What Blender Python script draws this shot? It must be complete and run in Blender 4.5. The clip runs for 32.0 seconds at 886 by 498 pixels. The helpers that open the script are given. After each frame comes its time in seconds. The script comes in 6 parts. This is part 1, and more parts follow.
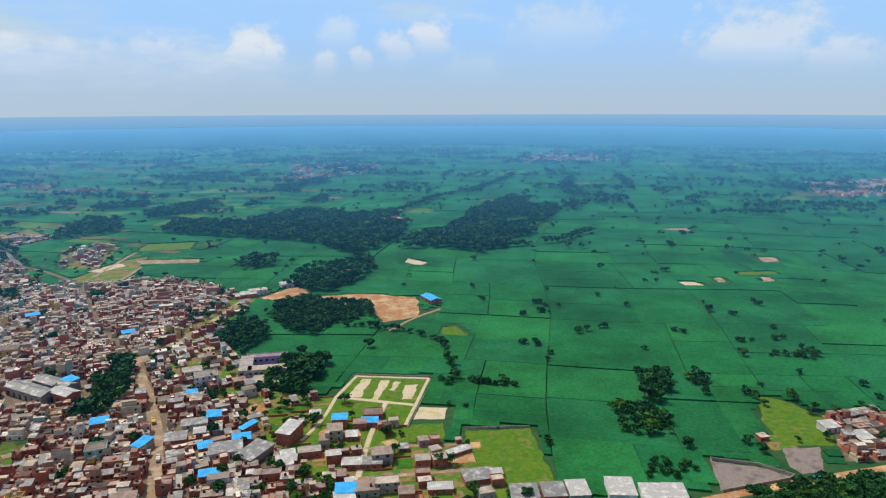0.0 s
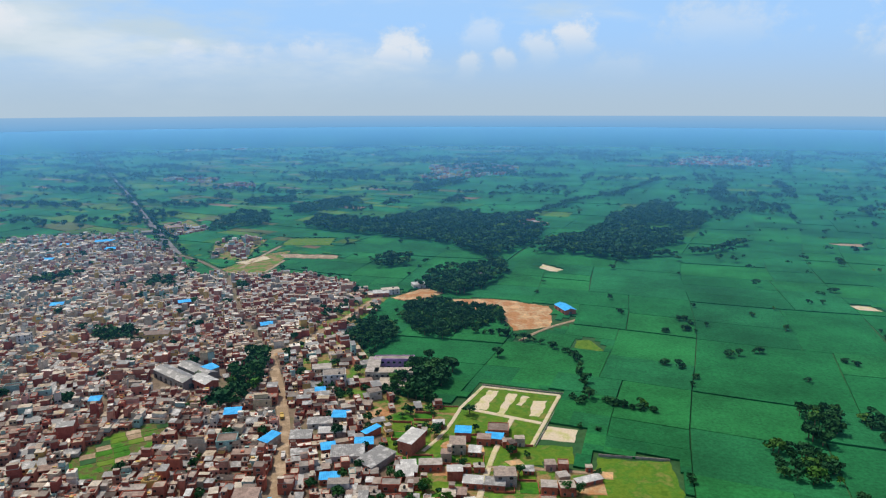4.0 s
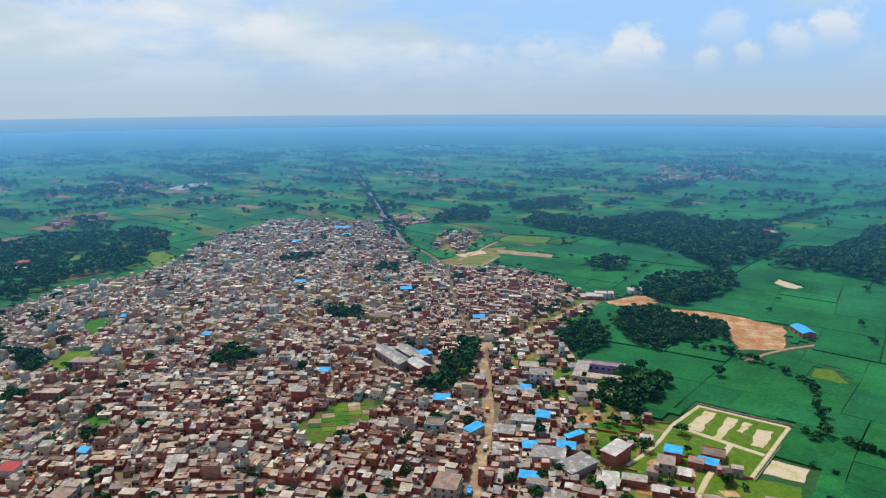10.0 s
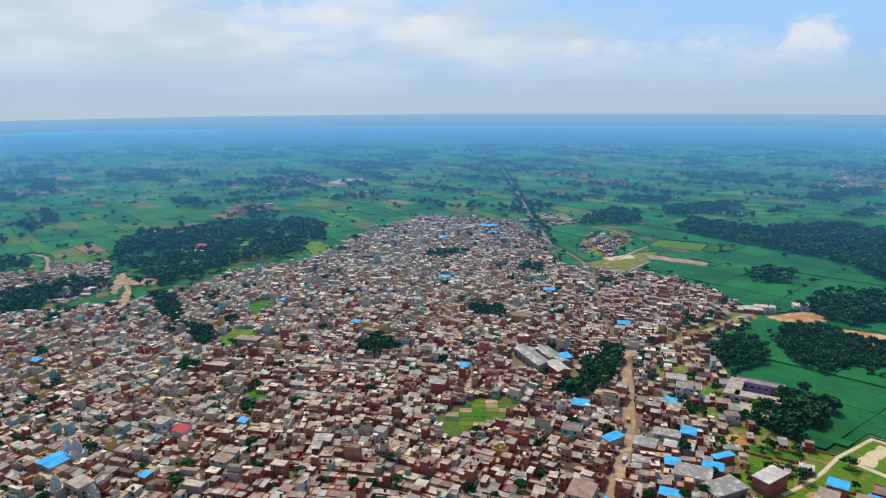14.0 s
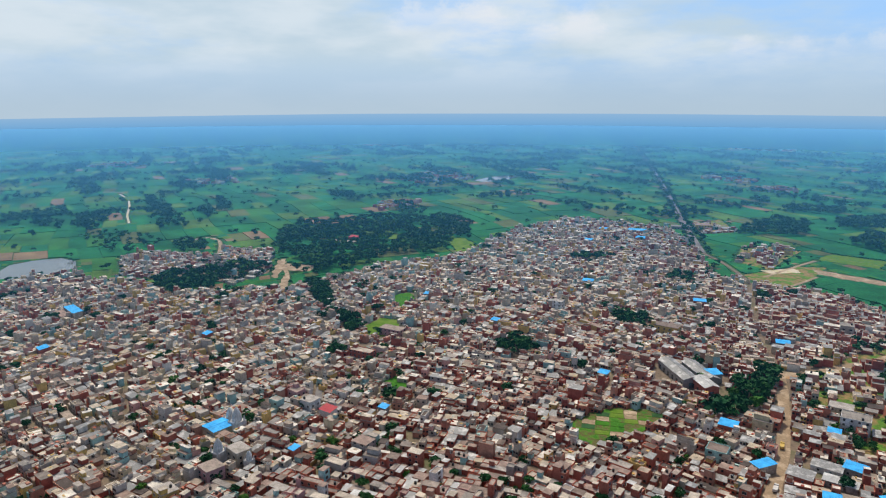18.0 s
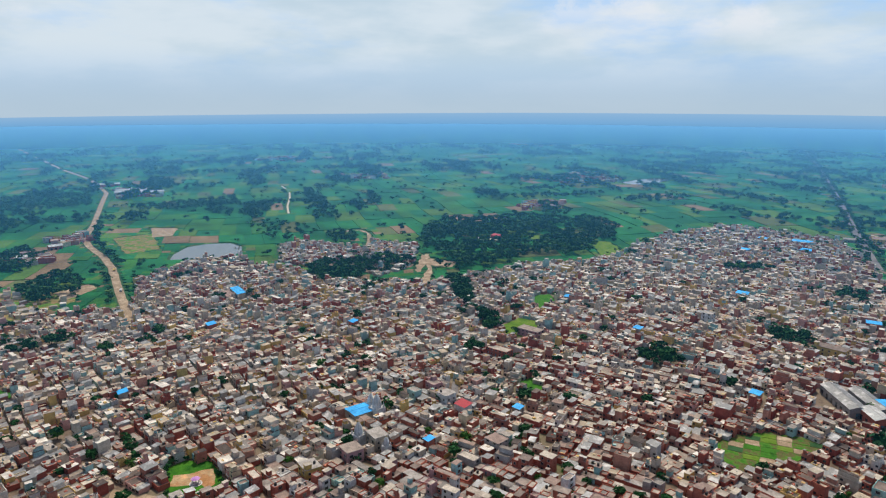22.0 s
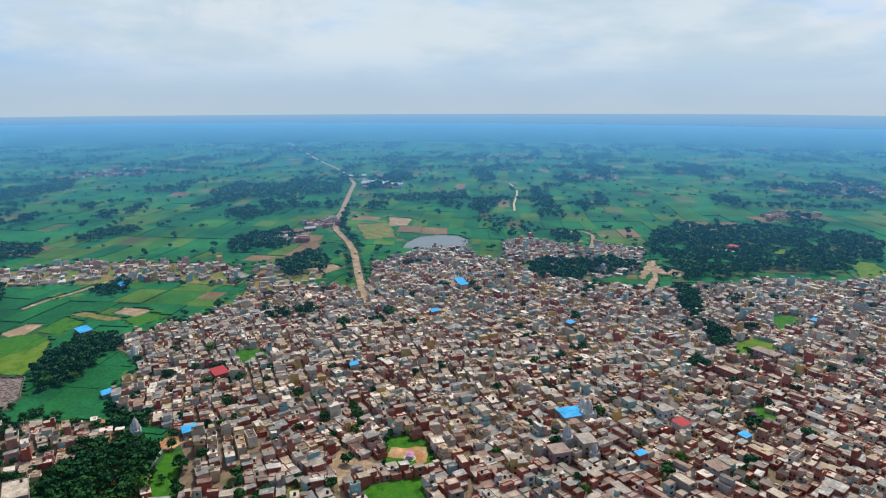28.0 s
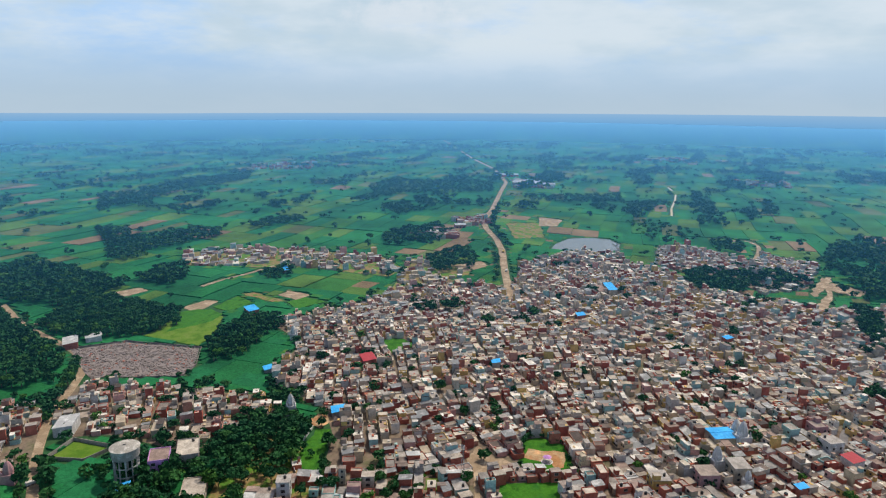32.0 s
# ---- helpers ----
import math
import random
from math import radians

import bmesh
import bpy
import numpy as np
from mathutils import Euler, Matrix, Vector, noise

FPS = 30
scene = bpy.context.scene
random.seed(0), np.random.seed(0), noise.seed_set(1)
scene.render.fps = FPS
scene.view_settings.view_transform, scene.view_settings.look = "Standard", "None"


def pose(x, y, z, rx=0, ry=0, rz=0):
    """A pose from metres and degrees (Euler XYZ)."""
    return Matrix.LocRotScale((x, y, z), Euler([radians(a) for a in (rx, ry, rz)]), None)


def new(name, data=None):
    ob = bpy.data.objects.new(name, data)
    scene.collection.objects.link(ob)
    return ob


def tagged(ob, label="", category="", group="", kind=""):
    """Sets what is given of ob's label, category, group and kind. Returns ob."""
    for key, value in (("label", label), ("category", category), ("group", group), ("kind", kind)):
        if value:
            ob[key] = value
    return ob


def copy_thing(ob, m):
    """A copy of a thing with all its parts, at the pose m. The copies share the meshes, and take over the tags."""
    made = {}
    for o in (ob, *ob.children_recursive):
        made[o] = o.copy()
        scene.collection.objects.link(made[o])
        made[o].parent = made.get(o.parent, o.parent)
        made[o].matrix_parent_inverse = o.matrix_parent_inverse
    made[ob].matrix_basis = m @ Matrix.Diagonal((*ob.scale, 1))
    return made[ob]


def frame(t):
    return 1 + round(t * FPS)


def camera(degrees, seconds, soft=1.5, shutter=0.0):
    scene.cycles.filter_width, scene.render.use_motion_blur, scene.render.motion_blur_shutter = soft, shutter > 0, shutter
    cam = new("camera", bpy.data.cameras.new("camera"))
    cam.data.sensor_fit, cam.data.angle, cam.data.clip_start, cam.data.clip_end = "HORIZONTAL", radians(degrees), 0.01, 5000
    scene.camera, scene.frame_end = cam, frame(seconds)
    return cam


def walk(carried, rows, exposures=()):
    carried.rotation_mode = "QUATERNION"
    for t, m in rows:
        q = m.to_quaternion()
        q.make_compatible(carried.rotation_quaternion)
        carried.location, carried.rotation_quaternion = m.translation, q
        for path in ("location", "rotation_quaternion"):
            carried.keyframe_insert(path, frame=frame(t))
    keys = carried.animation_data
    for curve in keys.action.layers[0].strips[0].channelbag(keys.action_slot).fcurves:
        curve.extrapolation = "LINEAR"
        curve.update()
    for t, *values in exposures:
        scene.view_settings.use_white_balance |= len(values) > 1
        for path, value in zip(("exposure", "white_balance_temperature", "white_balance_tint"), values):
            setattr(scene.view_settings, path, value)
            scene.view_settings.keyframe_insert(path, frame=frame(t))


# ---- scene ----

cam = camera(66.2, 32.0, soft=1.2)
# seconds, x, y, z, pitch, lean, yaw: a drone that drifts forward a little and then turns to its left on the spot
PATH = [
    (0, 0.8, -22.8, 171.3, -12.30, 0.13, -1.18),
    (1, 0.9, -17.0, 171.1, -12.27, 0.11, 1.70),
    (2, 0.8, -11.7, 170.9, -12.24, 0.11, 4.59),
    (3, 0.4, -6.9, 170.7, -12.22, 0.11, 7.48),
    (3.5, 0.3, -4.8, 170.6, -12.22, 0.11, 8.94),
    (5.5, -0.1, -0.6, 170.4, -12.20, 0.19, 14.88),
    (6, -0.0, -0.6, 170.5, -12.23, 0.23, 16.40),
    (7, 0.1, -0.5, 170.5, -12.25, 0.30, 19.51),
    (8, 0.1, -0.6, 170.5, -12.26, 0.32, 22.67),
    (9, 0.1, -0.5, 170.5, -12.26, 0.33, 25.80),
    (10, 0.1, -0.4, 170.4, -12.26, 0.31, 28.89),
    (11, 0.1, -0.4, 170.2, -12.25, 0.27, 31.97),
    (12, 0.1, -0.2, 170.1, -12.25, 0.26, 35.08),
    (13, 0.0, 0.1, 170.1, -12.26, 0.30, 38.21),
    (14, -0.0, 0.4, 170.2, -12.28, 0.32, 41.35),
    (14.5, -0.1, 0.6, 170.2, -12.29, 0.31, 42.92),
    (16.5, 0.2, -0.0, 170.7, -12.33, 0.11, 49.01),
    (17, 0.3, -0.2, 170.8, -12.34, 0.06, 50.56),
    (18, 0.5, -0.6, 171.1, -12.36, -0.02, 53.63),
    (19, 0.5, -0.9, 171.3, -12.39, -0.08, 56.66),
    (20, 0.5, -1.2, 171.5, -12.42, -0.12, 59.68),
    (21, 0.4, -1.2, 171.6, -12.44, -0.16, 62.72),
    (22, 0.5, -1.2, 171.7, -12.47, -0.20, 65.77),
    (23, 0.4, -1.1, 171.7, -12.49, -0.23, 68.85),
    (24, 0.2, -0.9, 171.6, -12.50, -0.24, 71.98),
    (25, -0.1, -0.8, 171.3, -12.51, -0.24, 75.15),
    (25.5, -0.2, -0.8, 171.1, -12.51, -0.24, 76.75),
    (27.5, -0.6, -0.7, 170.6, -12.53, -0.28, 83.21),
    (28, -0.7, -0.6, 170.5, -12.54, -0.30, 84.82),
    (29, -0.7, -0.6, 170.4, -12.57, -0.37, 88.04),
    (30, -0.8, -0.5, 170.4, -12.60, -0.45, 91.24),
    (31, -0.9, -0.5, 170.4, -12.65, -0.51, 94.42),
    (32, -1.0, -0.4, 170.4, -12.69, -0.55, 97.57),
]
walk(cam, [(t, pose(x, y, z, 90 + pitch, 0, yaw) @ pose(0, 0, 0, 0, 0, -lean)) for t, x, y, z, pitch, lean, yaw in PATH])

# ---------------------------------------------------------------- light
SUN_AZ, SUN_EL = radians(58.0), radians(60.0)          # to the left of +y, above the horizon
SUN_WAY = Vector((-math.sin(SUN_AZ) * math.cos(SUN_EL), math.cos(SUN_AZ) * math.cos(SUN_EL), math.sin(SUN_EL)))
sun = new("sun", bpy.data.lights.new("sun", "SUN"))
sun.data.energy, sun.data.angle, sun.data.color = 3.4, radians(1.0), (1.0, 0.92, 0.78)
sun.matrix_world = Matrix.Translation((0, 0, 900)) @ SUN_WAY.to_track_quat("Z", "Y").to_matrix().to_4x4()


class Nodes:
    """Short hand for a node tree."""

    def __init__(self, tree):
        self.tree = tree
        tree.nodes.clear()

    def add(self, kind, inputs=None, mode=""):
        """A node; mode is its operation, blending or data name, where it has one."""
        node = self.tree.nodes.new(kind)
        if kind in ("ShaderNodeMath", "ShaderNodeVectorMath"):
            node.operation = mode
        elif kind == "ShaderNodeMapRange":
            node.interpolation_type = "SMOOTHSTEP"
        elif kind == "ShaderNodeMix":
            node.data_type, node.blend_type = "RGBA", mode
        elif kind == "ShaderNodeAttribute":
            node.attribute_name = mode
        for slot, v in (inputs or {}).items():
            if isinstance(v, bpy.types.NodeSocket):
                self.tree.links.new(v, node.inputs[slot])
            else:
                node.inputs[slot].default_value = v
        return node

    def math(self, operation, a, b=0.0):
        return self.add("ShaderNodeMath", {0: a, 1: b}, operation).outputs[0]

    def ramp(self, value, a, b, c=0.0, d=1.0):
        return self.add("ShaderNodeMapRange", inputs={0: value, 1: a, 2: b, 3: c, 4: d}).outputs[0]

    def mix(self, fac, a, b, blend="MIX"):
        return self.add("ShaderNodeMix", {0: fac, 6: a, 7: b}, blend).outputs[2]

    def noise(self, vector, scale, detail=4.0, rough=0.55):
        return self.add("ShaderNodeTexNoise", inputs={"Vector": vector, "Scale": scale, "Detail": detail, "Roughness": rough}).outputs[0]


def make_world():
    world = bpy.data.worlds.new("sky")
    world.use_nodes = True
    scene.world = world
    n = Nodes(world.node_tree)
    sky = n.add("ShaderNodeTexSky")
    sky.sky_type, sky.sun_disc, sky.sun_elevation, sky.sun_rotation = "NISHITA", False, SUN_EL, -SUN_AZ
    sky.dust_density, sky.air_density = 3.0, 1.0
    clear = n.add("ShaderNodeBackground", inputs={0: sky.outputs[0], 1: 0.13})
    way = n.add("ShaderNodeTexCoord").outputs["Generated"]
    up = n.add("ShaderNodeSeparateXYZ", inputs={0: way})
    # a sheet of high cloud, thicker to the west
    flat = n.add("ShaderNodeMapping", inputs={0: way, 3: (1.0, 1.0, 3.6)}).outputs[0]
    soft = n.noise(flat, 3.2, 6.0, 0.6)
    west = n.math("MULTIPLY", up.outputs[0], -0.36)
    sheet = n.ramp(n.math("ADD", soft, west), 0.54, 0.84, 0.0, 0.90)
    # heaps of cumulus: bearing to the left of +y, height of the flat base, half width and height in degrees, thickness
    fine = n.noise(n.add("ShaderNodeMapping", inputs={0: way, 3: (1.0, 1.0, 1.3)}).outputs[0], 30.0, 8.0, 0.62)
    heap = None
    for az, base, wide, tall, thick in ((13.8, 3.3, 2.7, 2.9, 1.0), (12.6, 3.3, 1.6, 2.0, 1.0), (7.1, 5.0, 1.9, 1.9, 0.55), (0.0, 4.6, 2.4, 2.6, 1.0), (2.4, 3.9, 2.0, 2.2, 0.8), (8.3, 2.7, 1.6, 1.5, 0.8), (5.4, 3.3, 1.2, 1.2, 0.85), (20.7, 3.7, 3.0, 1.5, 0.75), (27.0, 3.5, 2.2, 1.5, 0.9), (30.2, 3.5, 2.0, 1.4, 0.8), (24.2, 3.6, 1.3, 1.3, 0.7), (-25.4, 3.7, 6.0, 4.2, 0.8), (-30.5, 2.9, 4.0, 1.8, 0.7), (-11.0, 5.2, 5.5, 2.6, 0.55), (-3.5, 2.6, 3.0, 1.4, 0.4), (43.0, 5.2, 2.6, 2.7, 1.0), (45.4, 5.0, 2.6, 1.4, 0.9), (50.4, 5.8, 3.0, 3.0, 0.95), (54.6, 5.8, 4.2, 2.6, 0.8), (101.0, 5.6, 6.0, 2.4, 0.6)):
        a, e = radians(az), radians(base)
        middle = (-math.sin(a) * math.cos(e), math.cos(a) * math.cos(e), math.sin(e))
        off = n.add("ShaderNodeVectorMath", {0: way, 1: middle}, "SUBTRACT").outputs[0]
        off = n.add("ShaderNodeVectorMath", {0: off, 1: (1.0, 1.0, wide / tall)}, "MULTIPLY").outputs[0]
        far = n.add("ShaderNodeVectorMath", {0: off}, "LENGTH").outputs["Value"]
        one = n.math("SUBTRACT", 1.0, n.math("DIVIDE", far, radians(wide)))
        one = n.ramp(n.math("ADD", one, n.math("MULTIPLY", n.math("SUBTRACT", fine, 0.5), 1.9)), -0.10, 0.62, 0.0, 0.80 * thick)
        one = n.math("MULTIPLY", one, n.ramp(up.outputs[2], math.sin(e) - 0.034, math.sin(e) + 0.020))
        heap = one if heap is None else n.math("MAXIMUM", heap, one)
    cloud = n.math("MAXIMUM", sheet, heap)
    shade = n.noise(flat, 5.5, 4.0)
    white = n.mix(n.ramp(shade, 0.35, 0.65), (0.55, 0.67, 0.75, 1), (0.70, 0.78, 0.83, 1))
    white = n.mix(heap, white, (0.84, 0.85, 0.87, 1))
    # pale air low down, bluer above it
    haze = n.mix(n.ramp(up.outputs[2], -0.02, 0.11), (0.435, 0.56, 0.68, 1), (0.37, 0.62, 0.98, 1))
    low = n.ramp(up.outputs[2], 0.10, 0.50, 1.0, 0.0)
    cloud = n.math("MULTIPLY", cloud, n.ramp(up.outputs[2], 0.0, 0.075, 0.15, 1.0))
    veil = n.add("ShaderNodeBackground", inputs={0: haze, 1: 1.0})
    puff = n.add("ShaderNodeBackground", inputs={0: white, 1: 1.0})
    first = n.add("ShaderNodeMixShader", inputs={0: low, 1: clear.outputs[0], 2: veil.outputs[0]})
    last = n.add("ShaderNodeMixShader", inputs={0: cloud, 1: first.outputs[0], 2: puff.outputs[0]})
    n.add("ShaderNodeOutputWorld", inputs={0: last.outputs[0]})


make_world()

# ---------------------------------------------------------------- materials


def surface(name, colours, scale=0.4, rough=0.9, bump=0.0, bump_scale=2.0, vary=0.35, by="noise", hard=False, metal=0.0, spec=0.07, fine=6.0):
    """A surface whose colour runs over the given colours, by noise, by each face's tint or by each object's lot, with stains at two scales."""
    m = bpy.data.materials.new(name)
    m.use_nodes = True
    n = Nodes(m.node_tree)
    where = n.add("ShaderNodeNewGeometry").outputs["Position"]
    if by == "noise":
        value = n.ramp(n.noise(where, scale, 5.0, 0.6), 0.28, 0.72)
    else:
        own = n.add("ShaderNodeAttribute", mode="tint").outputs["Fac"]
        value = own
        if by == "lot":
            lot = n.add("ShaderNodeObjectInfo").outputs["Random"]
            value = n.math("FRACT", n.math("ADD", own, lot))
    r = n.add("ShaderNodeValToRGB", inputs={0: value})
    r.color_ramp.interpolation = "CONSTANT" if hard else "LINEAR"
    elements = r.color_ramp.elements
    count = len(colours)
    while len(elements) < count:
        elements.new(0.5)
    for k, c in enumerate(colours):
        elements[k].position = k / count if hard else k / max(1, count - 1)
        elements[k].color = (*c, 1)
    coarse = n.ramp(n.noise(where, scale, 4.0, 0.65), 0.25, 0.75, 1.0 - vary, 1.0 + 0.45 * vary)
    small = n.ramp(n.noise(where, scale * fine, 4.0, 0.7), 0.2, 0.8, 1.0 - 0.8 * vary, 1.0 + 0.5 * vary)
    level = n.math("MULTIPLY", coarse, small)
    grey = n.add("ShaderNodeCombineXYZ", inputs={0: level, 1: level, 2: level}).outputs[0]
    colour = n.mix(1.0, r.outputs[0], grey, "MULTIPLY")
    b = n.add("ShaderNodeBsdfPrincipled", inputs={"Base Color": colour, "Roughness": rough, "Metallic": metal, "Specular IOR Level": spec})
    if bump:
        h = n.noise(where, bump_scale, 3.0, 0.6)
        nb = n.add("ShaderNodeBump", inputs={"Strength": bump, "Distance": 0.5, "Height": h})
        m.node_tree.links.new(nb.outputs[0], b.inputs["Normal"])
    n.add("ShaderNodeOutputMaterial", inputs={0: b.outputs[0]})
    return m


BRICK = surface("brick", [(0.41, 0.11, 0.075), (0.46, 0.15, 0.10), (0.33, 0.09, 0.065)], 0.35, bump=0.3)
PLASTER = surface("grey_plaster", [(0.33, 0.28, 0.24), (0.39, 0.34, 0.30), (0.26, 0.22, 0.20)], 0.3, bump=0.2)
CREAM = surface("cream_plaster", [(0.50, 0.43, 0.33), (0.44, 0.36, 0.27), (0.55, 0.48, 0.38)], 0.3, bump=0.2)
WHITE = surface("whitewash", [(0.68, 0.65, 0.60), (0.56, 0.53, 0.50), (0.72, 0.70, 0.67)], 0.3, bump=0.15)
PINK = surface("pink_plaster", [(0.50, 0.29, 0.28), (0.44, 0.24, 0.23)], 0.3)
LILAC = surface("lilac_paint", [(0.62, 0.30, 0.62), (0.55, 0.28, 0.58)], 0.3)
WEEDS = surface("weedy_ground", [(0.080, 0.185, 0.022), (0.34, 0.21, 0.10), (0.070, 0.165, 0.022), (0.120, 0.215, 0.030)], 0.09, vary=0.35, bump=0.4)
TEAL = surface("teal_paint", [(0.28, 0.52, 0.48), (0.36, 0.56, 0.52)], 0.3)
OCHRE = surface("ochre_paint", [(0.58, 0.42, 0.14), (0.50, 0.34, 0.10)], 0.3)
SLAB = surface("roof_slab", [(0.33, 0.265, 0.225), (0.22, 0.17, 0.145), (0.43, 0.365, 0.30), (0.27, 0.24, 0.215), (0.52, 0.45, 0.37), (0.31, 0.225, 0.19), (0.39, 0.35, 0.315)], 0.3, by="lot", hard=True, vary=0.4, bump=0.2)
TIN = surface("tin_sheet", [(0.33, 0.33, 0.33), (0.24, 0.235, 0.23), (0.42, 0.41, 0.40)], 0.25, 0.55, metal=0.2, vary=0.4)
PALE_TIN = surface("pale_tin", [(0.54, 0.53, 0.52), (0.44, 0.43, 0.41), (0.60, 0.585, 0.56)], 0.25, 0.5, vary=0.32)
BLUE = surface("blue_sheet", [(0.04, 0.35, 0.75), (0.06, 0.42, 0.82)], 0.3, 0.45, vary=0.2)
RED_TIN = surface("red_sheet", [(0.45, 0.06, 0.07), (0.36, 0.05, 0.06)], 0.3, 0.5, vary=0.2)
DARK = surface("window_dark", [(0.03, 0.03, 0.035), (0.05, 0.05, 0.05)], 0.6, 0.25, spec=0.5)
WOOD = surface("door_wood", [(0.16, 0.09, 0.05), (0.10, 0.20, 0.24)], 0.6, 0.6)
TANK = surface("tank_plastic", [(0.02, 0.02, 0.022), (0.035, 0.035, 0.035)], 0.8, 0.45, spec=0.4)
CONCRETE = surface("concrete", [(0.44, 0.40, 0.35), (0.36, 0.33, 0.29), (0.50, 0.46, 0.41)], 0.4, bump=0.2)
DIRT = surface("dirt_road", [(0.37, 0.27, 0.175), (0.31, 0.225, 0.145), (0.43, 0.33, 0.23)], 0.12, vary=0.3, bump=0.3)
ORANGE_DIRT = surface("orange_dirt", [(0.55, 0.27, 0.11), (0.48, 0.24, 0.11), (0.42, 0.30, 0.17), (0.58, 0.33, 0.16)], 0.09, vary=0.4, bump=0.5)
SAND = surface("sand", [(0.66, 0.56, 0.42), (0.58, 0.48, 0.34), (0.36, 0.36, 0.14)], 0.14, vary=0.25, bump=0.3)
GRAVEL = surface("rubble", [(0.238, 0.198, 0.185), (0.290, 0.238, 0.211), (0.185, 0.158, 0.152)], 0.16, vary=0.4, bump=0.6, fine=9.0)
ASPHALT = surface("asphalt", [(0.16, 0.15, 0.15), (0.22, 0.20, 0.19)], 0.1, vary=0.25)
TOWN_DIRT = surface("town_ground", [(0.18, 0.13, 0.095), (0.22, 0.165, 0.12), (0.10, 0.10, 0.05)], 0.06, vary=0.4)
GRASS = surface("grass", [(0.07, 0.19, 0.02), (0.12, 0.22, 0.03), (0.17, 0.22, 0.05)], 0.07, vary=0.35, bump=0.5, bump_scale=1.0)
LAWN = surface("lawn", [(0.075, 0.170, 0.014), (0.110, 0.195, 0.020), (0.130, 0.180, 0.032)], 0.10, vary=0.2, bump=0.3)
OLIVE = surface("olive_field", [(0.085, 0.185, 0.016), (0.125, 0.205, 0.022), (0.060, 0.160, 0.016), (0.165, 0.160, 0.040)], 0.09, vary=0.3, bump=0.4)
VEG = surface("vegetable_plot", [(0.043, 0.187, 0.017), (0.085, 0.221, 0.025), (0.12, 0.09, 0.04), (0.034, 0.145, 0.017)], 0.16, vary=0.35, bump=0.6)
GROUND = surface("ground_soil", [(0.02, 0.085, 0.03), (0.04, 0.10, 0.035), (0.02, 0.075, 0.03)], 0.02, vary=0.35, fine=14.0)
GREENS = [(0.014, 0.134, 0.042), (0.018, 0.149, 0.044), (0.013, 0.122, 0.042), (0.019, 0.160, 0.044), (0.016, 0.139, 0.050)]
GREEN_PLOT = surface("green_plot", [(0.028, 0.136, 0.016), (0.056, 0.184, 0.016), (0.024, 0.112, 0.016)], 0.10, vary=0.35, bump=0.5)
# five close greens, then light green, yellow-green, olive and bare tan
CROP_TONES = GREENS + [(0.040, 0.160, 0.030), (0.085, 0.175, 0.032), (0.110, 0.135, 0.048), (0.22, 0.15, 0.085)]
CROP = surface("crops", CROP_TONES, 0.012, by="tint", hard=True, vary=0.46, bump=0.8, bump_scale=0.6, fine=45.0)
WATER = surface("pond_water", [(0.09, 0.10, 0.11), (0.12, 0.12, 0.12)], 0.02, 0.12, vary=0.1, spec=0.5)
BARK = surface("bark", [(0.16, 0.11, 0.07), (0.22, 0.16, 0.11)], 0.8, bump=0.4)
LEAF = surface("foliage", [(0.014, 0.070, 0.026), (0.022, 0.092, 0.026), (0.016, 0.076, 0.030), (0.036, 0.120, 0.028), (0.012, 0.062, 0.028)], 0.35, 0.7, by="lot", vary=0.35, fine=4.0)
SCRUB = surface("light_foliage", [(0.05, 0.15, 0.02), (0.07, 0.17, 0.03), (0.04, 0.12, 0.02)], 0.35, 0.7, by="lot", vary=0.35, fine=4.0)
WALLS = surface("town_walls", [(0.40, 0.105, 0.070), (0.44, 0.135, 0.085), (0.32, 0.085, 0.06), (0.45, 0.165, 0.11), (0.46, 0.22, 0.15), (0.50, 0.40, 0.30), (0.56, 0.47, 0.36), (0.62, 0.49, 0.31), (0.72, 0.66, 0.57), (0.62, 0.33, 0.27), (0.48, 0.43, 0.38), (0.64, 0.42, 0.14), (0.33, 0.50, 0.46)], 0.3, by="tint", hard=True, vary=0.3)
ROOFS = surface("town_roofs", [(0.10, 0.080, 0.072), (0.17, 0.130, 0.110), (0.22, 0.185, 0.16), (0.30, 0.215, 0.175), (0.265, 0.24, 0.22), (0.34, 0.275, 0.22), (0.36, 0.315, 0.275), (0.43, 0.35, 0.26), (0.51, 0.435, 0.345), (0.68, 0.62, 0.54)], 0.25, by="tint", hard=True, vary=0.38)

# ---------------------------------------------------------------- helpers for meshes


def part(name, data, material, parent=None, label="", at=None):
    """Links a mesh (a bmesh, or ready data) as one object under a thing or a part."""
    if isinstance(data, bmesh.types.BMesh):
        mesh = bpy.data.meshes.new(name)
        data.to_mesh(mesh)
        data.free()
    else:
        mesh = data
    if material and not mesh.materials:
        mesh.materials.append(material)
    ob = new(name, mesh)
    ob.parent = parent
    if at is not None:
        ob.matrix_basis = at
    return tagged(ob, label)


def thing(name, m, label, category, group=""):
    return tagged_at(new(name), m, label, category, group)


def tagged_at(ob, m, label, category, group="", kind=""):
    ob.matrix_basis = m
    return tagged(ob, label, category, group, kind)


def box_mesh(x0, y0, z0, x1, y1, z1, bevel=0.0):
    bm = bmesh.new()
    bmesh.ops.create_cube(bm, size=1.0, matrix=Matrix.LocRotScale(((x0 + x1) / 2, (y0 + y1) / 2, (z0 + z1) / 2), None, (x1 - x0, y1 - y0, z1 - z0)))
    if bevel:
        bmesh.ops.bevel(bm, geom=bm.edges[:], offset=bevel, segments=1, affect="EDGES")
    return bm


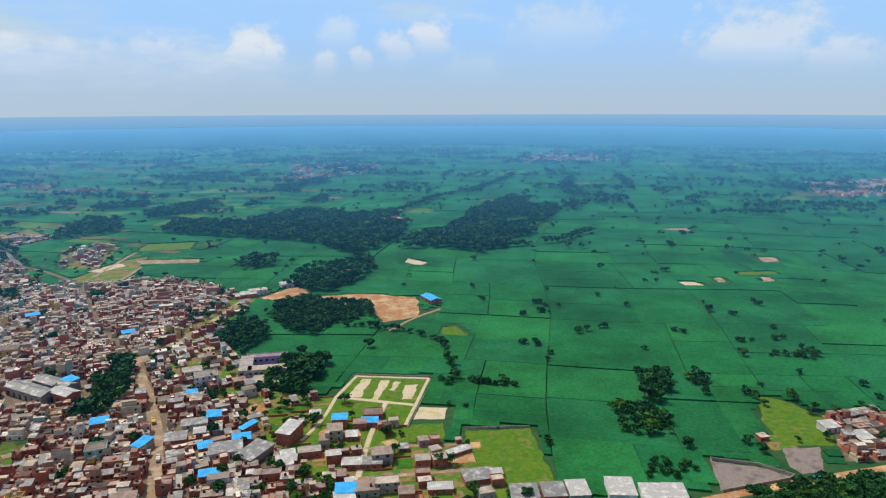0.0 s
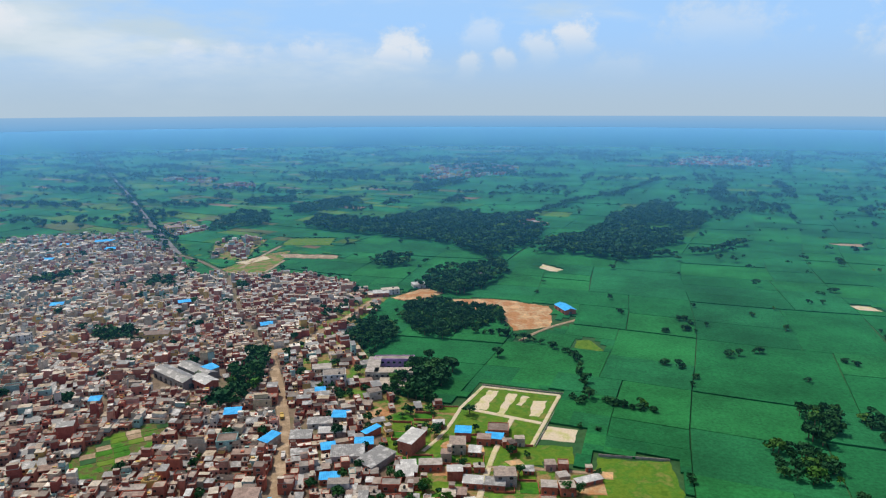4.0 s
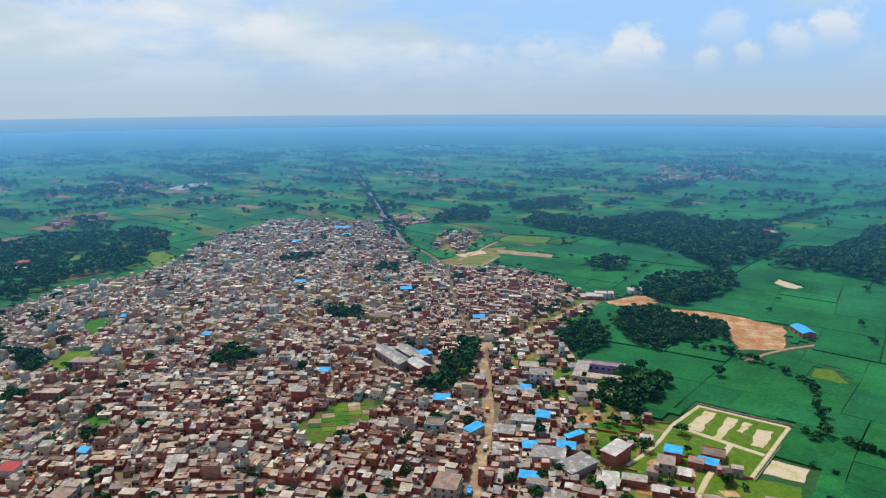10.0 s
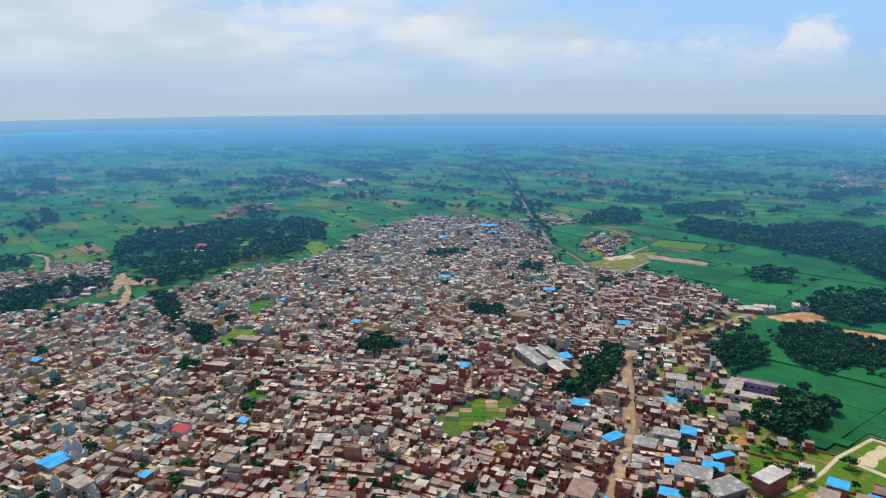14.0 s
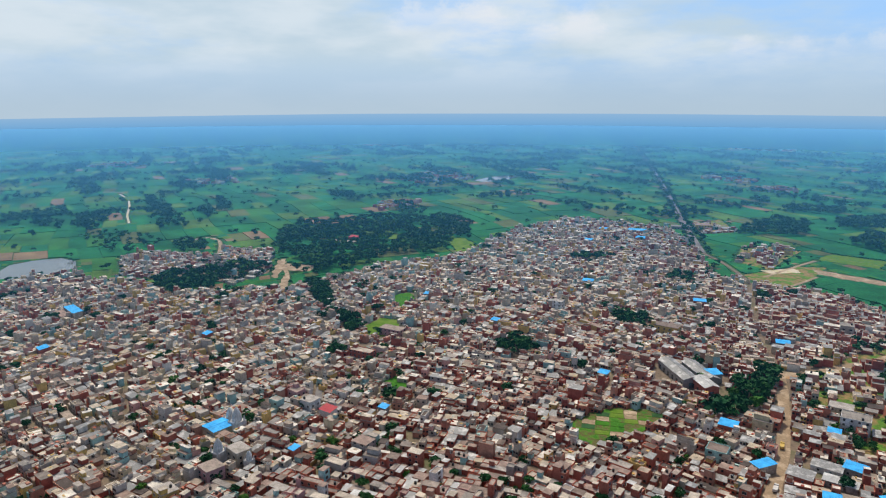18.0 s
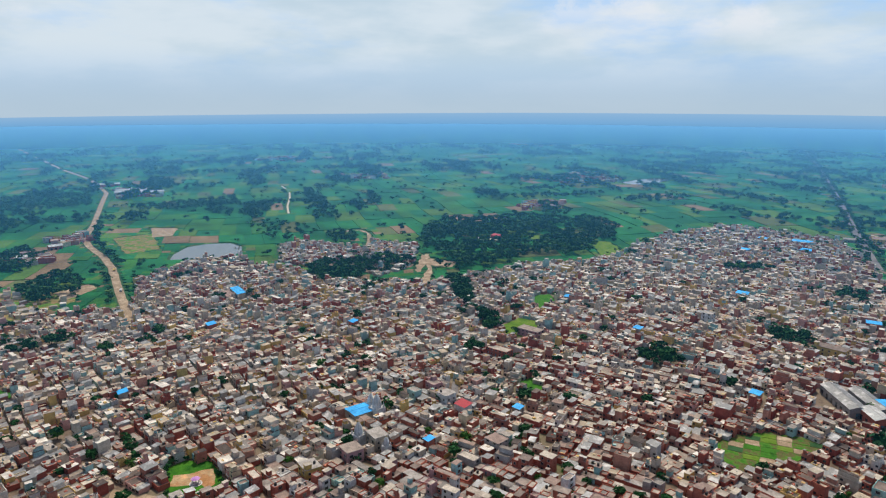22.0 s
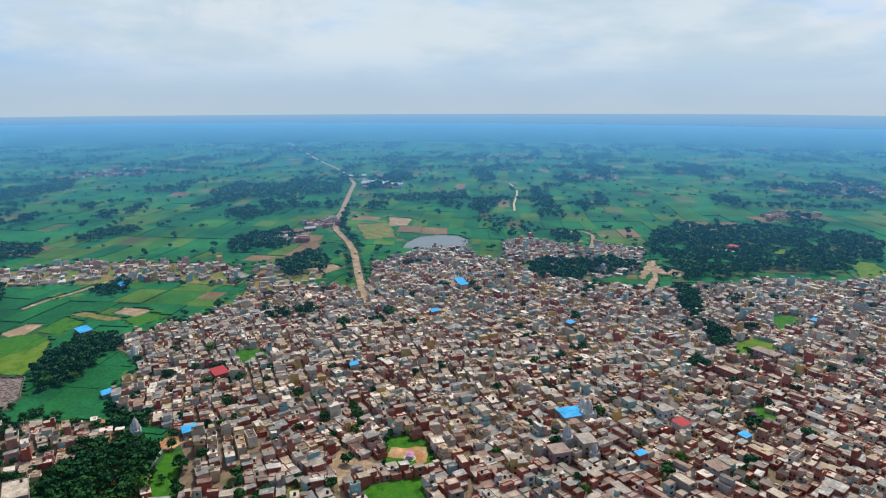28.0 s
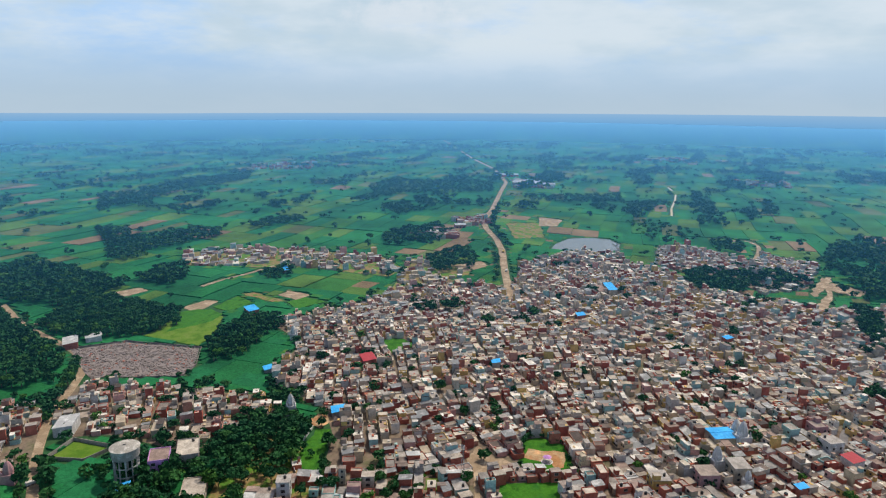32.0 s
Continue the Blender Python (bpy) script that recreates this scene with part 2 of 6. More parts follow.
def mesh_of(name, verts, faces, *materials):
    mesh = bpy.data.meshes.new(name)
    mesh.from_pydata([tuple(map(float, v)) for v in verts], [], [tuple(f) for f in faces])
    for m in materials:
        mesh.materials.append(m)
    return mesh


def prism(name, outline, z0, z1, material):
    """A slab with the given outline."""
    bm = bmesh.new()
    low = [bm.verts.new((x, y, z0)) for x, y in outline]
    high = [bm.verts.new((x, y, z1)) for x, y in outline]
    top = bm.faces.new(high)
    count = len(outline)
    for k in range(count):
        bm.faces.new((low[k], low[(k + 1) % count], high[(k + 1) % count], high[k]))
    bmesh.ops.triangulate(bm, faces=[top])
    bmesh.ops.recalc_face_normals(bm, faces=bm.faces[:])
    mesh = bpy.data.meshes.new(name)
    bm.to_mesh(mesh)
    bm.free()
    mesh.materials.append(material)
    return mesh


class Pile:
    """Many quads gathered into one mesh, with a tint and a material for each."""

    def __init__(self):
        self.v, self.f, self.m, self.t, self.count = [], [], [], [], 0

    def add(self, verts, quads, material=0, tint=0.0):
        """verts: (n, k, 3), n pieces of k points; quads: (q, 4), the same for every piece; material: (q,) or one; tint: (n,) or one."""
        verts = np.asarray(verts, float)
        n, k, _ = verts.shape
        if n == 0:
            return
        quads = np.asarray(quads, int)
        base = self.count + np.arange(n)[:, None, None] * k
        self.v.append(verts.reshape(-1, 3))
        self.f.append((base + quads[None]).reshape(-1, 4))
        self.m.append(np.broadcast_to(np.asarray(material, int), (n, len(quads))).ravel())
        self.t.append(np.repeat(np.broadcast_to(np.asarray(tint, float), (n,)), len(quads)))
        self.count += n * k

    def build(self, name, materials, label, category, kind="stuff"):
        v, f = np.concatenate(self.v), np.concatenate(self.f)
        mesh = bpy.data.meshes.new(name)
        mesh.vertices.add(len(v))
        mesh.vertices.foreach_set("co", v.ravel())
        mesh.loops.add(f.size)
        mesh.loops.foreach_set("vertex_index", f.ravel())
        mesh.polygons.add(len(f))
        mesh.polygons.foreach_set("loop_start", np.arange(len(f)) * 4)
        mesh.polygons.foreach_set("loop_total", np.full(len(f), 4))
        mesh.polygons.foreach_set("material_index", np.concatenate(self.m))
        for m in materials:
            mesh.materials.append(m)
        own = mesh.attributes.new("tint", "FLOAT", "FACE")
        own.data.foreach_set("value", np.concatenate(self.t))
        mesh.update(calc_edges=True)
        mesh.shade_flat()
        return tagged(new(name, mesh), label, category, kind=kind)


def inside(x, y, outline):
    """Which of the points lie within the outline."""
    x, y = np.asarray(x, float), np.asarray(y, float)
    hit = np.zeros(x.shape, bool)
    count = len(outline)
    for k in range(count):
        (x0, y0), (x1, y1) = outline[k], outline[(k + 1) % count]
        if y0 == y1:
            continue
        cross = ((y0 > y) != (y1 > y)) & (x < (x1 - x0) * (y - y0) / (y1 - y0) + x0)
        hit ^= cross
    return hit


def any_inside(x, y, outlines):
    hit = np.zeros(np.shape(x), bool)
    for o in outlines:
        hit |= inside(x, y, o)
    return hit


def near_line(x, y, line):
    """The distance of the points from a line of several stretches."""
    x, y = np.asarray(x, float), np.asarray(y, float)
    best = np.full(x.shape, 1e9)
    for (x0, y0), (x1, y1) in zip(line, line[1:]):
        dx, dy = x1 - x0, y1 - y0
        s = np.clip(((x - x0) * dx + (y - y0) * dy) / (dx * dx + dy * dy), 0, 1)
        best = np.minimum(best, np.hypot(x - x0 - s * dx, y - y0 - s * dy))
    return best


BOX_V = np.array([(-.5, -.5, 0), (.5, -.5, 0), (.5, .5, 0), (-.5, .5, 0), (-.5, -.5, 1), (.5, -.5, 1), (.5, .5, 1), (-.5, .5, 1)])
BOX_F = np.array([(0, 1, 5, 4), (1, 2, 6, 5), (2, 3, 7, 6), (3, 0, 4, 7), (4, 5, 6, 7)])


def placed(local, x, y, z, ang):
    """Local points (n, k, 3) turned by ang and moved."""
    c, s = np.cos(ang)[:, None], np.sin(ang)[:, None]
    return np.stack([local[..., 0] * c - local[..., 1] * s + x[:, None], local[..., 0] * s + local[..., 1] * c + y[:, None], local[..., 2] + z[:, None]], -1)


def boxes(x, y, z, w, d, h, ang):
    x, y, z, w, d, h, ang = np.broadcast_arrays(*[np.asarray(a, float) for a in (x, y, z, w, d, h, ang)])
    return placed(BOX_V[None] * np.stack([w, d, h], -1)[:, None], x, y, z, ang)


def tubs(x, y, z, w, d, h, edge, ang, thick=0.22):
    """Houses' shells: outer walls up to a parapet, and the flat roof sunk behind it."""
    x, y, z, w, d, h, edge, ang = np.broadcast_arrays(*[np.asarray(a, float) for a in (x, y, z, w, d, h, edge, ang)])
    corner = np.array([(-.5, -.5), (.5, -.5), (.5, .5), (-.5, .5)])
    outer = corner[None] * np.stack([w, d], -1)[:, None]
    inner = corner[None] * np.stack([w - 2 * thick, d - 2 * thick], -1)[:, None]
    rows = []
    for plan, height in ((outer, 0 * h), (outer, h + edge), (inner, h + edge), (inner, h)):
        rows.append(np.concatenate([plan, np.broadcast_to(height[:, None, None], plan.shape[:2] + (1,))], -1))
    return placed(np.concatenate(rows, 1), x, y, z, ang)


TUB_F = np.array([(k + r * 4, (k + 1) % 4 + r * 4, (k + 1) % 4 + r * 4 + 4, k + r * 4 + 4) for r in range(3) for k in range(4)] + [(12, 13, 14, 15)])
TUB_M = np.array([0] * 12 + [1])

# ---------------------------------------------------------------- the plan: outlines and lines in metres
ROADS = {
    "main": (6.0, DIRT, [(-100, 190), (-120, 245), (-131, 276), (-144, 312), (-162, 348), (-185, 390), (-199, 413)]),
    "bazaar": (3.5, TOWN_DIRT, [(-199, 413), (-227, 448), (-261, 495), (-296, 550), (-339, 618), (-395, 666), (-437, 691)]),
    "north": (8.0, ASPHALT, [(-437, 691), (-501, 766), (-596, 878), (-775, 1096), (-1140, 1528), (-1740, 2217), (-2900, 3560)]),
    "mill": (6.0, DIRT, [(-199, 413), (-188, 432), (-181, 462), (-172, 490), (-166, 529), (-163, 562), (-153, 583)]),
    "west": (7.0, DIRT, [(-560, -16), (-596, -19), (-664, -26), (-757, -33), (-813, -42), (-886, -61), (-941, -68), (-1053, -62), (-1223, -60), (-1389, -56), (-1644, -96), (-1900, -170), (-2700, -360)]),
    "south": (4.4, DIRT, [(-205, -190), (-237, -208), (-256, -224), (-293, -247), (-318, -258), (-351, -269), (-376, -280), (-398, -304), (-421, -346), (-446, -385), (-500, -450)]),
    "east": (4.5, ORANGE_DIRT, [(90, 232), (127, 244), (172, 256), (217, 266), (270, 280)]),
    "lane": (2.6, TOWN_DIRT, [(-270, -79), (-297, -70), (-349, -53), (-400, -36)]),
    "plot_lane": (1.7, SAND, [(-66, 300), (-59, 315), (-55, 353)]),
    "plot_west": (1.7, SAND, [(-55, 353), (-46, 384)]),
    "plot_north": (1.7, SAND, [(-47, 384), (0, 379)]),
    "plot_east": (1.7, SAND, [(0, 379), (-13, 315)]),
    "old_lane": (1.8, TOWN_DIRT, [(-521, 99), (-428, 74), (-375, 62), (-347, 45), (-307, 40), (-255, 34)]),
    "park_lane": (2.2, DIRT, [(-300, -22), (-290, -23), (-255, -18)]),
    "temple_lane": (1.8, TOWN_DIRT, [(-363, 203), (-287, 183), (-228, 162)]),
    "college_road": (3.6, ASPHALT, [(-340, 160), (-359, 168), (-386, 204), (-402, 233), (-412, 271)]),
    "grove_road": (4.0, DIRT, [(-690, 290), (-671, 278), (-625, 267), (-572, 238)]),
    "brick_lane": (1.8, TOWN_DIRT, [(-385, 371), (-292, 335), (-236, 306)]),
    "colony_path": (3.0, DIRT, [(-560, -295), (-581, -289), (-605, -274), (-644, -259)]),
    "plot_cross": (2.5, SAND, [(-55, 353), (-9, 341)]),
    "plot_middle": (2.5, SAND, [(-33, 262), (-32, 291), (-31, 307), (-25, 344)]),
    "layout_lane": (3.0, DIRT, [(-339, 752), (-339, 729), (-337, 684), (-335, 641)]),
    "layout_path": (3.0, DIRT, [(-304, 683), (-302, 647), (-302, 615)]),
    "field_lane": (2.5, DIRT, [(-33, 263), (-4, 267), (30, 271)]),
    "field_path": (2.0, DIRT, [(-32, 291), (-18, 293), (0, 294), (16, 294)]),
    "kiln_lane": (2.4, DIRT, [(-30, 470), (-14, 500), (12, 528), (34, 548)]),
    "pond_path": (2.6, SAND, [(-1371, 260), (-1288, 259), (-1189, 239), (-1104, 217), (-1029, 204)]),
    "grove_path": (4.0, DIRT, [(-854, 238), (-865, 263), (-831, 268), (-770, 247), (-725, 223)]),
}
TOWN = [
    [(-606, 501), (-646, 586), (-688, 735), (-617, 771), (-504, 734), (-427, 669), (-363, 604), (-271, 624), (-209, 611), (-183, 576), (-186, 481), (-188, 439), (-174, 397), (-137, 360), (-99, 331), (-83, 297), (-53, 264), (-50, 200), (-265, 150)],
    [(-598, 188), (-566, 221), (-552, 251), (-569, 289), (-605, 362), (-585, 437), (-605, 491), (-665, 619), (-677, 732), (-550, 785), (-442, 692), (-143, 228), (-321, 91)],
    [(-691, -11), (-734, 26), (-760, 43), (-755, 96), (-713, 97), (-695, 126), (-614, 174), (-585, 218), (-581, 262), (-590, 329), (-235, 129), (-250, -16)],
    [(-801, 147), (-818, 176), (-745, 233), (-739, 298), (-640, 251), (-631, 224), (-616, 207), (-678, 193), (-677, 154), (-719, 130)],
    [(-596, -20), (-624, -11), (-689, 24), (-684, 89), (-636, 122), (-220, 70), (-230, -87), (-309, -97), (-339, -111), (-355, -142), (-385, -159), (-437, -157), (-472, -195), (-512, -156), (-560, -123), (-601, -91), (-607, -41)],
    [(-331, -268), (-346, -265), (-350, -199), (-350, -150), (-313, -119), (-300, -145), (-283, -163), (-290, -194), (-293, -211), (-286, -236)],
    [(-317, -292), (-316, -267), (-288, -242), (-253, -227), (-230, -243)],
    [(-787, 254), (-740, 295), (-645, 255), (-627, 224), (-641, 203)],
    [(-330, 100), (-215, -30), (-150, 20), (-90, 120), (-45, 200), (-53, 264), (-143, 228), (-265, 150)],
    [(218, 322), (251, 328), (270, 318), (230, 271), (202, 273), (210, 293)],
]
LOOSE = [
    (0.10, [(-99, 331), (-60, 352), (-45, 325), (-14, 312), (-12, 296), (14, 292), (34, 270), (32, 238), (-53, 235)]),
    (0.34, [(-188, 439), (-174, 397), (-137, 360), (-99, 331), (-62, 352), (-112, 368), (-130, 420), (-160, 470), (-150, 585), (-183, 576)]),
    (0.35, [(-682, -375), (-713, -331), (-721, -266), (-707, -164), (-653, -126), (-623, -136), (-640, -227), (-629, -348)]),
    (0.24, [(-425, 754), (-404, 787), (-372, 788), (-359, 720), (-345, 672), (-389, 680)]),
    (0.55, [(-300, -145), (-313, -119), (-268, -92), (-225, -92), (-225, -130)]),
    (0.40, [(-551, 844), (-551, 910), (-479, 837), (-501, 782)]),
    (0.30, [(170, 300), (186, 300), (186, 286), (172, 284)]),
    (0.30, [(-560, -123), (-601, -91), (-640, -60), (-700, -60), (-700, -130), (-640, -126)]),
]
# patches of ground: name, material, top, outline, label
PATCHES = [
    ("sand_plot", SAND, 0.12, [(-42, 379), (-36, 379), (-41, 352), (-49, 353)], "bare pale sand building plot"),
    ("sand_plot", SAND, 0.12, [(-30, 377), (-24, 377), (-30, 348), (-34, 349)], "bare pale sand building plot"),
    ("sand_plot", SAND, 0.12, [(-21, 375), (-17, 374), (-21, 361), (-24, 362)], "bare pale sand building plot"),
    ("sand_plot", SAND, 0.12, [(-15, 369), (-7, 370), (-10, 349), (-16, 349)], "bare pale sand building plot"),
    ("plot_grass", OLIVE, 0.06, [(-66, 300), (-59, 315), (-55, 353), (-46, 384), (1, 379), (-13, 312), (-30, 290)], "grassy building plots with sandy lanes"),
    ("bare_field", SAND, 0.10, [(-9, 322), (-6, 338), (11, 337), (9, 323)], "bare pale field beside green crops"),
    ("stubble_field", OLIVE, 0.10, [(-12, 317), (8, 318), (8, 301), (-12, 301)], "light yellow-green stubble field"),
    ("earth_field", ORANGE_DIRT, 0.10, [(16, 297), (26, 297), (26, 290), (16, 290)], "small patch of bare orange earth"),
    ("meadow", OLIVE, 0.08, [(19, 309), (54, 311), (58, 256), (18, 252)], "yellow-green weedy meadow"),
    ("dry_field", DIRT, 0.10, [(367, 707), (385, 707), (381, 687), (362, 684)], "small bare tan field"),
    ("dry_field", DIRT, 0.10, [(281, 621), (289, 621), (286, 601), (278, 601)], "small bare tan field"),
    ("dry_field", SAND, 0.10, [(240, 606), (256, 606), (261, 591), (245, 591)], "small bare sandy field"),
    ("dry_field", DIRT, 0.10, [(329, 622), (337, 622), (335, 606), (323, 604)], "small bare tan field"),
    ("dry_field", DIRT, 0.10, [(318, 884), (356, 885), (349, 861), (332, 861)], "small bare tan field"),
    ("stubble_field", OLIVE, 0.10, [(315, 643), (354, 644), (350, 631), (312, 630)], "light yellow-green stubble field"),
    ("dry_field", SAND, 0.10, [(-23, 714), (-1, 693), (-10, 680), (-26, 698)], "small bare sandy field"),
    ("meadow", OLIVE, 0.08, [(196, 349), (210, 337), (217, 318), (206, 288), (180, 289), (182, 317)], "yellow-green weedy meadow"),
    ("gravel_yard", GRAVEL, 0.10, [(136, 275), (157, 269), (169, 260), (166, 258), (131, 249)], "grey gravel yard with a low wall"),
    ("gravel_yard", GRAVEL, 0.10, [(178, 286), (197, 287), (186, 264), (175, 262), (172, 269)], "grey gravel yard beside a dirt road"),
    ("fallow_patch", OLIVE, 0.10, [(11, 477), (20, 480), (29, 461), (23, 451), (9, 452)], "yellowish fallow patch among crops"),
    ("clay_pit", ORANGE_DIRT, 0.10, [(-96, 566), (-61, 574), (-10, 560), (-8, 506), (-35, 490), (-50, 528), (-86, 545)], "dug orange clay ground"),
    ("town_garden", VEG, 0.30, [(-236, 252), (-231, 290), (-206, 314), (-202, 285), (-204, 252), (-208, 244)], "patchwork of green vegetable plots"),
    ("school_field", LAWN, 0.10, [(-438, 245), (-449, 268), (-437, 280), (-418, 268), (-410, 248), (-419, 239)], "bright green mown playing field"),
    ("town_green", GREEN_PLOT, 0.20, [(-341, 201), (-342, 215), (-320, 212), (-316, 198)], "small bright green plot between houses"),
    ("town_green", GREEN_PLOT, 0.20, [(-500, 308), (-497, 329), (-468, 318), (-461, 294)], "small bright green plot between houses"),
    ("town_green", GREEN_PLOT, 0.20, [(-451, -106), (-456, -91), (-445, -76), (-426, -90)], "small bright green plot between houses"),
    ("town_green", GREEN_PLOT, 0.20, [(-281, -109), (-315, -108), (-315, -101), (-270, -92)], "narrow bright green field by a grove"),
    ("brick_yard", ORANGE_DIRT, 0.12, [(-332, -112), (-320, -117), (-316, -106), (-328, -101)], "patch of orange bare earth"),
    ("rubble_lot", GRAVEL, 0.25, [(-398, -307), (-417, -279), (-414, -223), (-386, -212), (-368, -211), (-361, -241), (-357, -264), (-374, -284)], "grey rubble-strewn lot with a boundary wall"),
    ("green_field", LAWN, 0.40, [(-431, -274), (-463, -272), (-482, -238), (-445, -227), (-418, -225)], "bright green young crop field"),
    ("walled_lawn", LAWN, 0.10, [(-265, -224), (-284, -223), (-280, -200), (-268, -207)], "walled yellow-green lawn"),
    ("beige_field", DIRT, 0.20, [(-544, -216), (-559, -213), (-550, -190), (-532, -194)], "harvested beige field"),
    ("brown_field", WEEDS, 0.20, [(-542, -249), (-549, -241), (-529, -204), (-524, -213)], "brown fallow field"),
    ("green_field", GREEN_PLOT, 0.40, [(-525, -202), (-542, -191), (-533, -170), (-510, -187)], "bright green young crop field"),
    ("green_field", GREEN_PLOT, 0.40, [(-502, -256), (-535, -250), (-520, -229), (-495, -239)], "bright green young crop field"),
    ("beige_field", DIRT, 0.20, [(-498, -280), (-520, -271), (-519, -259), (-487, -263)], "harvested beige field"),
    ("green_field", GREEN_PLOT, 0.40, [(-489, -276), (-498, -256), (-487, -240), (-470, -240), (-440, -262)], "bright green young crop field"),
    ("beige_field", DIRT, 0.20, [(-530, -362), (-546, -345), (-539, -334), (-516, -345)], "harvested beige field"),
    ("green_field", LAWN, 0.40, [(-696, -87), (-715, -72), (-700, -55), (-679, -78)], "light green field by the road"),
    ("beige_field", DIRT, 0.20, [(-677, -79), (-699, -53), (-681, -43), (-649, -66)], "harvested beige field by the road"),
    ("brown_field", WEEDS, 0.20, [(-926, -37), (-936, 10), (-837, 15), (-822, -20)], "brown fallow field"),
    ("beige_field", DIRT, 0.20, [(-982, 10), (-966, 42), (-913, 32), (-914, 9)], "harvested beige field"),
    ("grove_yard", DIRT, 0.15, [(-633, 252), (-689, 284), (-679, 288), (-610, 247)], "sandy strip at the grove's edge"),
    ("grove_yard", DIRT, 0.15, [(-583, 237), (-622, 261), (-612, 263), (-572, 241)], "sandy strip at the grove's edge"),
    ("bare_earth", ORANGE_DIRT, 0.14, [(-59, 306), (-55, 314), (-48, 309), (-53, 303)], "patch of bare orange earth"),
    ("bare_earth", ORANGE_DIRT, 0.14, [(-25, 298), (-18, 301), (-16, 297), (-21, 294)], "patch of bare orange earth"),
    ("bare_earth", ORANGE_DIRT, 0.14, [(-110, 335), (-100, 345), (-90, 338), (-102, 328)], "patch of bare orange earth"),
    ("bare_earth", ORANGE_DIRT, 0.14, [(-208, 416), (-192, 420), (-186, 412), (-200, 408)], "patch of bare orange earth"),
    ("plaza", DIRT, 0.14, [(-297, -28), (-310, -23), (-294, -2), (-287, -8), (-285, -24)], "open tan earth plaza"),
    ("town_green", GREEN_PLOT, 0.20, [(-278, -10), (-283, 18), (-255, 16), (-252, -10)], "bright green plot beside the park"),
    ("small_lawn", LAWN, 0.15, [(-277, -44), (-278, -36), (-268, -35), (-268, -43)], "small yellow-green walled plot"),
    ("park_lawn", GREEN_PLOT, 0.10, [(-303, -3), (-320, 0), (-323, 9), (-315, 23), (-291, 22), (-288, 10), (-294, -1)], "green park ground with a hedge"),
    ("park_court", ORANGE_DIRT, 0.16, [(-302, 0), (-311, 2), (-310, 20), (-296, 19), (-293, 15), (-298, 13), (-300, 7)], "orange earth court with grey paths"),
    ("yellow_field", LAWN, 0.30, [(-676, 504), (-663, 522), (-591, 497), (-594, 460)], "yellow-green field at the grove's edge"),
    ("grove_clearing", SAND, 0.20, [(-760, 390), (-746, 416), (-725, 401), (-739, 380)], "sandy clearing in the grove"),
    ("grove_clearing", LAWN, 0.20, [(-672, 343), (-656, 361), (-639, 350), (-653, 335)], "green clearing in the grove"),
    ("grove_clearing", LAWN, 0.20, [(-745, 457), (-730, 477), (-699, 458), (-716, 442)], "green clearing in the grove"),
    ("mill_yard", DIRT, 0.12, [(-214, 330), (-196, 352), (-188, 346), (-204, 322)], "dusty yard of the mill"),
    ("kiln_yard", ORANGE_DIRT, 0.12, [(-150, 560), (-128, 600), (-108, 585), (-125, 550)], "orange bare yard by low sheds"),
    ("layout_ground", SAND, 0.10, [(-352, 664), (-338, 660), (-322, 688), (-335, 700)], "sandy new building plots"),
    ("layout_ground", WEEDS, 0.08, [(-352, 632), (-336, 710), (-317, 731), (-303, 668), (-299, 617), (-325, 612)], "dry yellow-green open ground"),
    ("dry_field", DIRT, 0.10, [(-323, 713), (-254, 717), (-249, 700), (-308, 696)], "long bare tan field"),
    ("stubble_field", OLIVE, 0.09, [(-345, 800), (-290, 812), (-282, 770), (-340, 760)], "light yellow-green stubble field"),
    ("temple_field", DIRT, 0.2, [(-652, 262), (-668, 285), (-640, 305), (-622, 288)], "sandy yard beside the grove"),
]
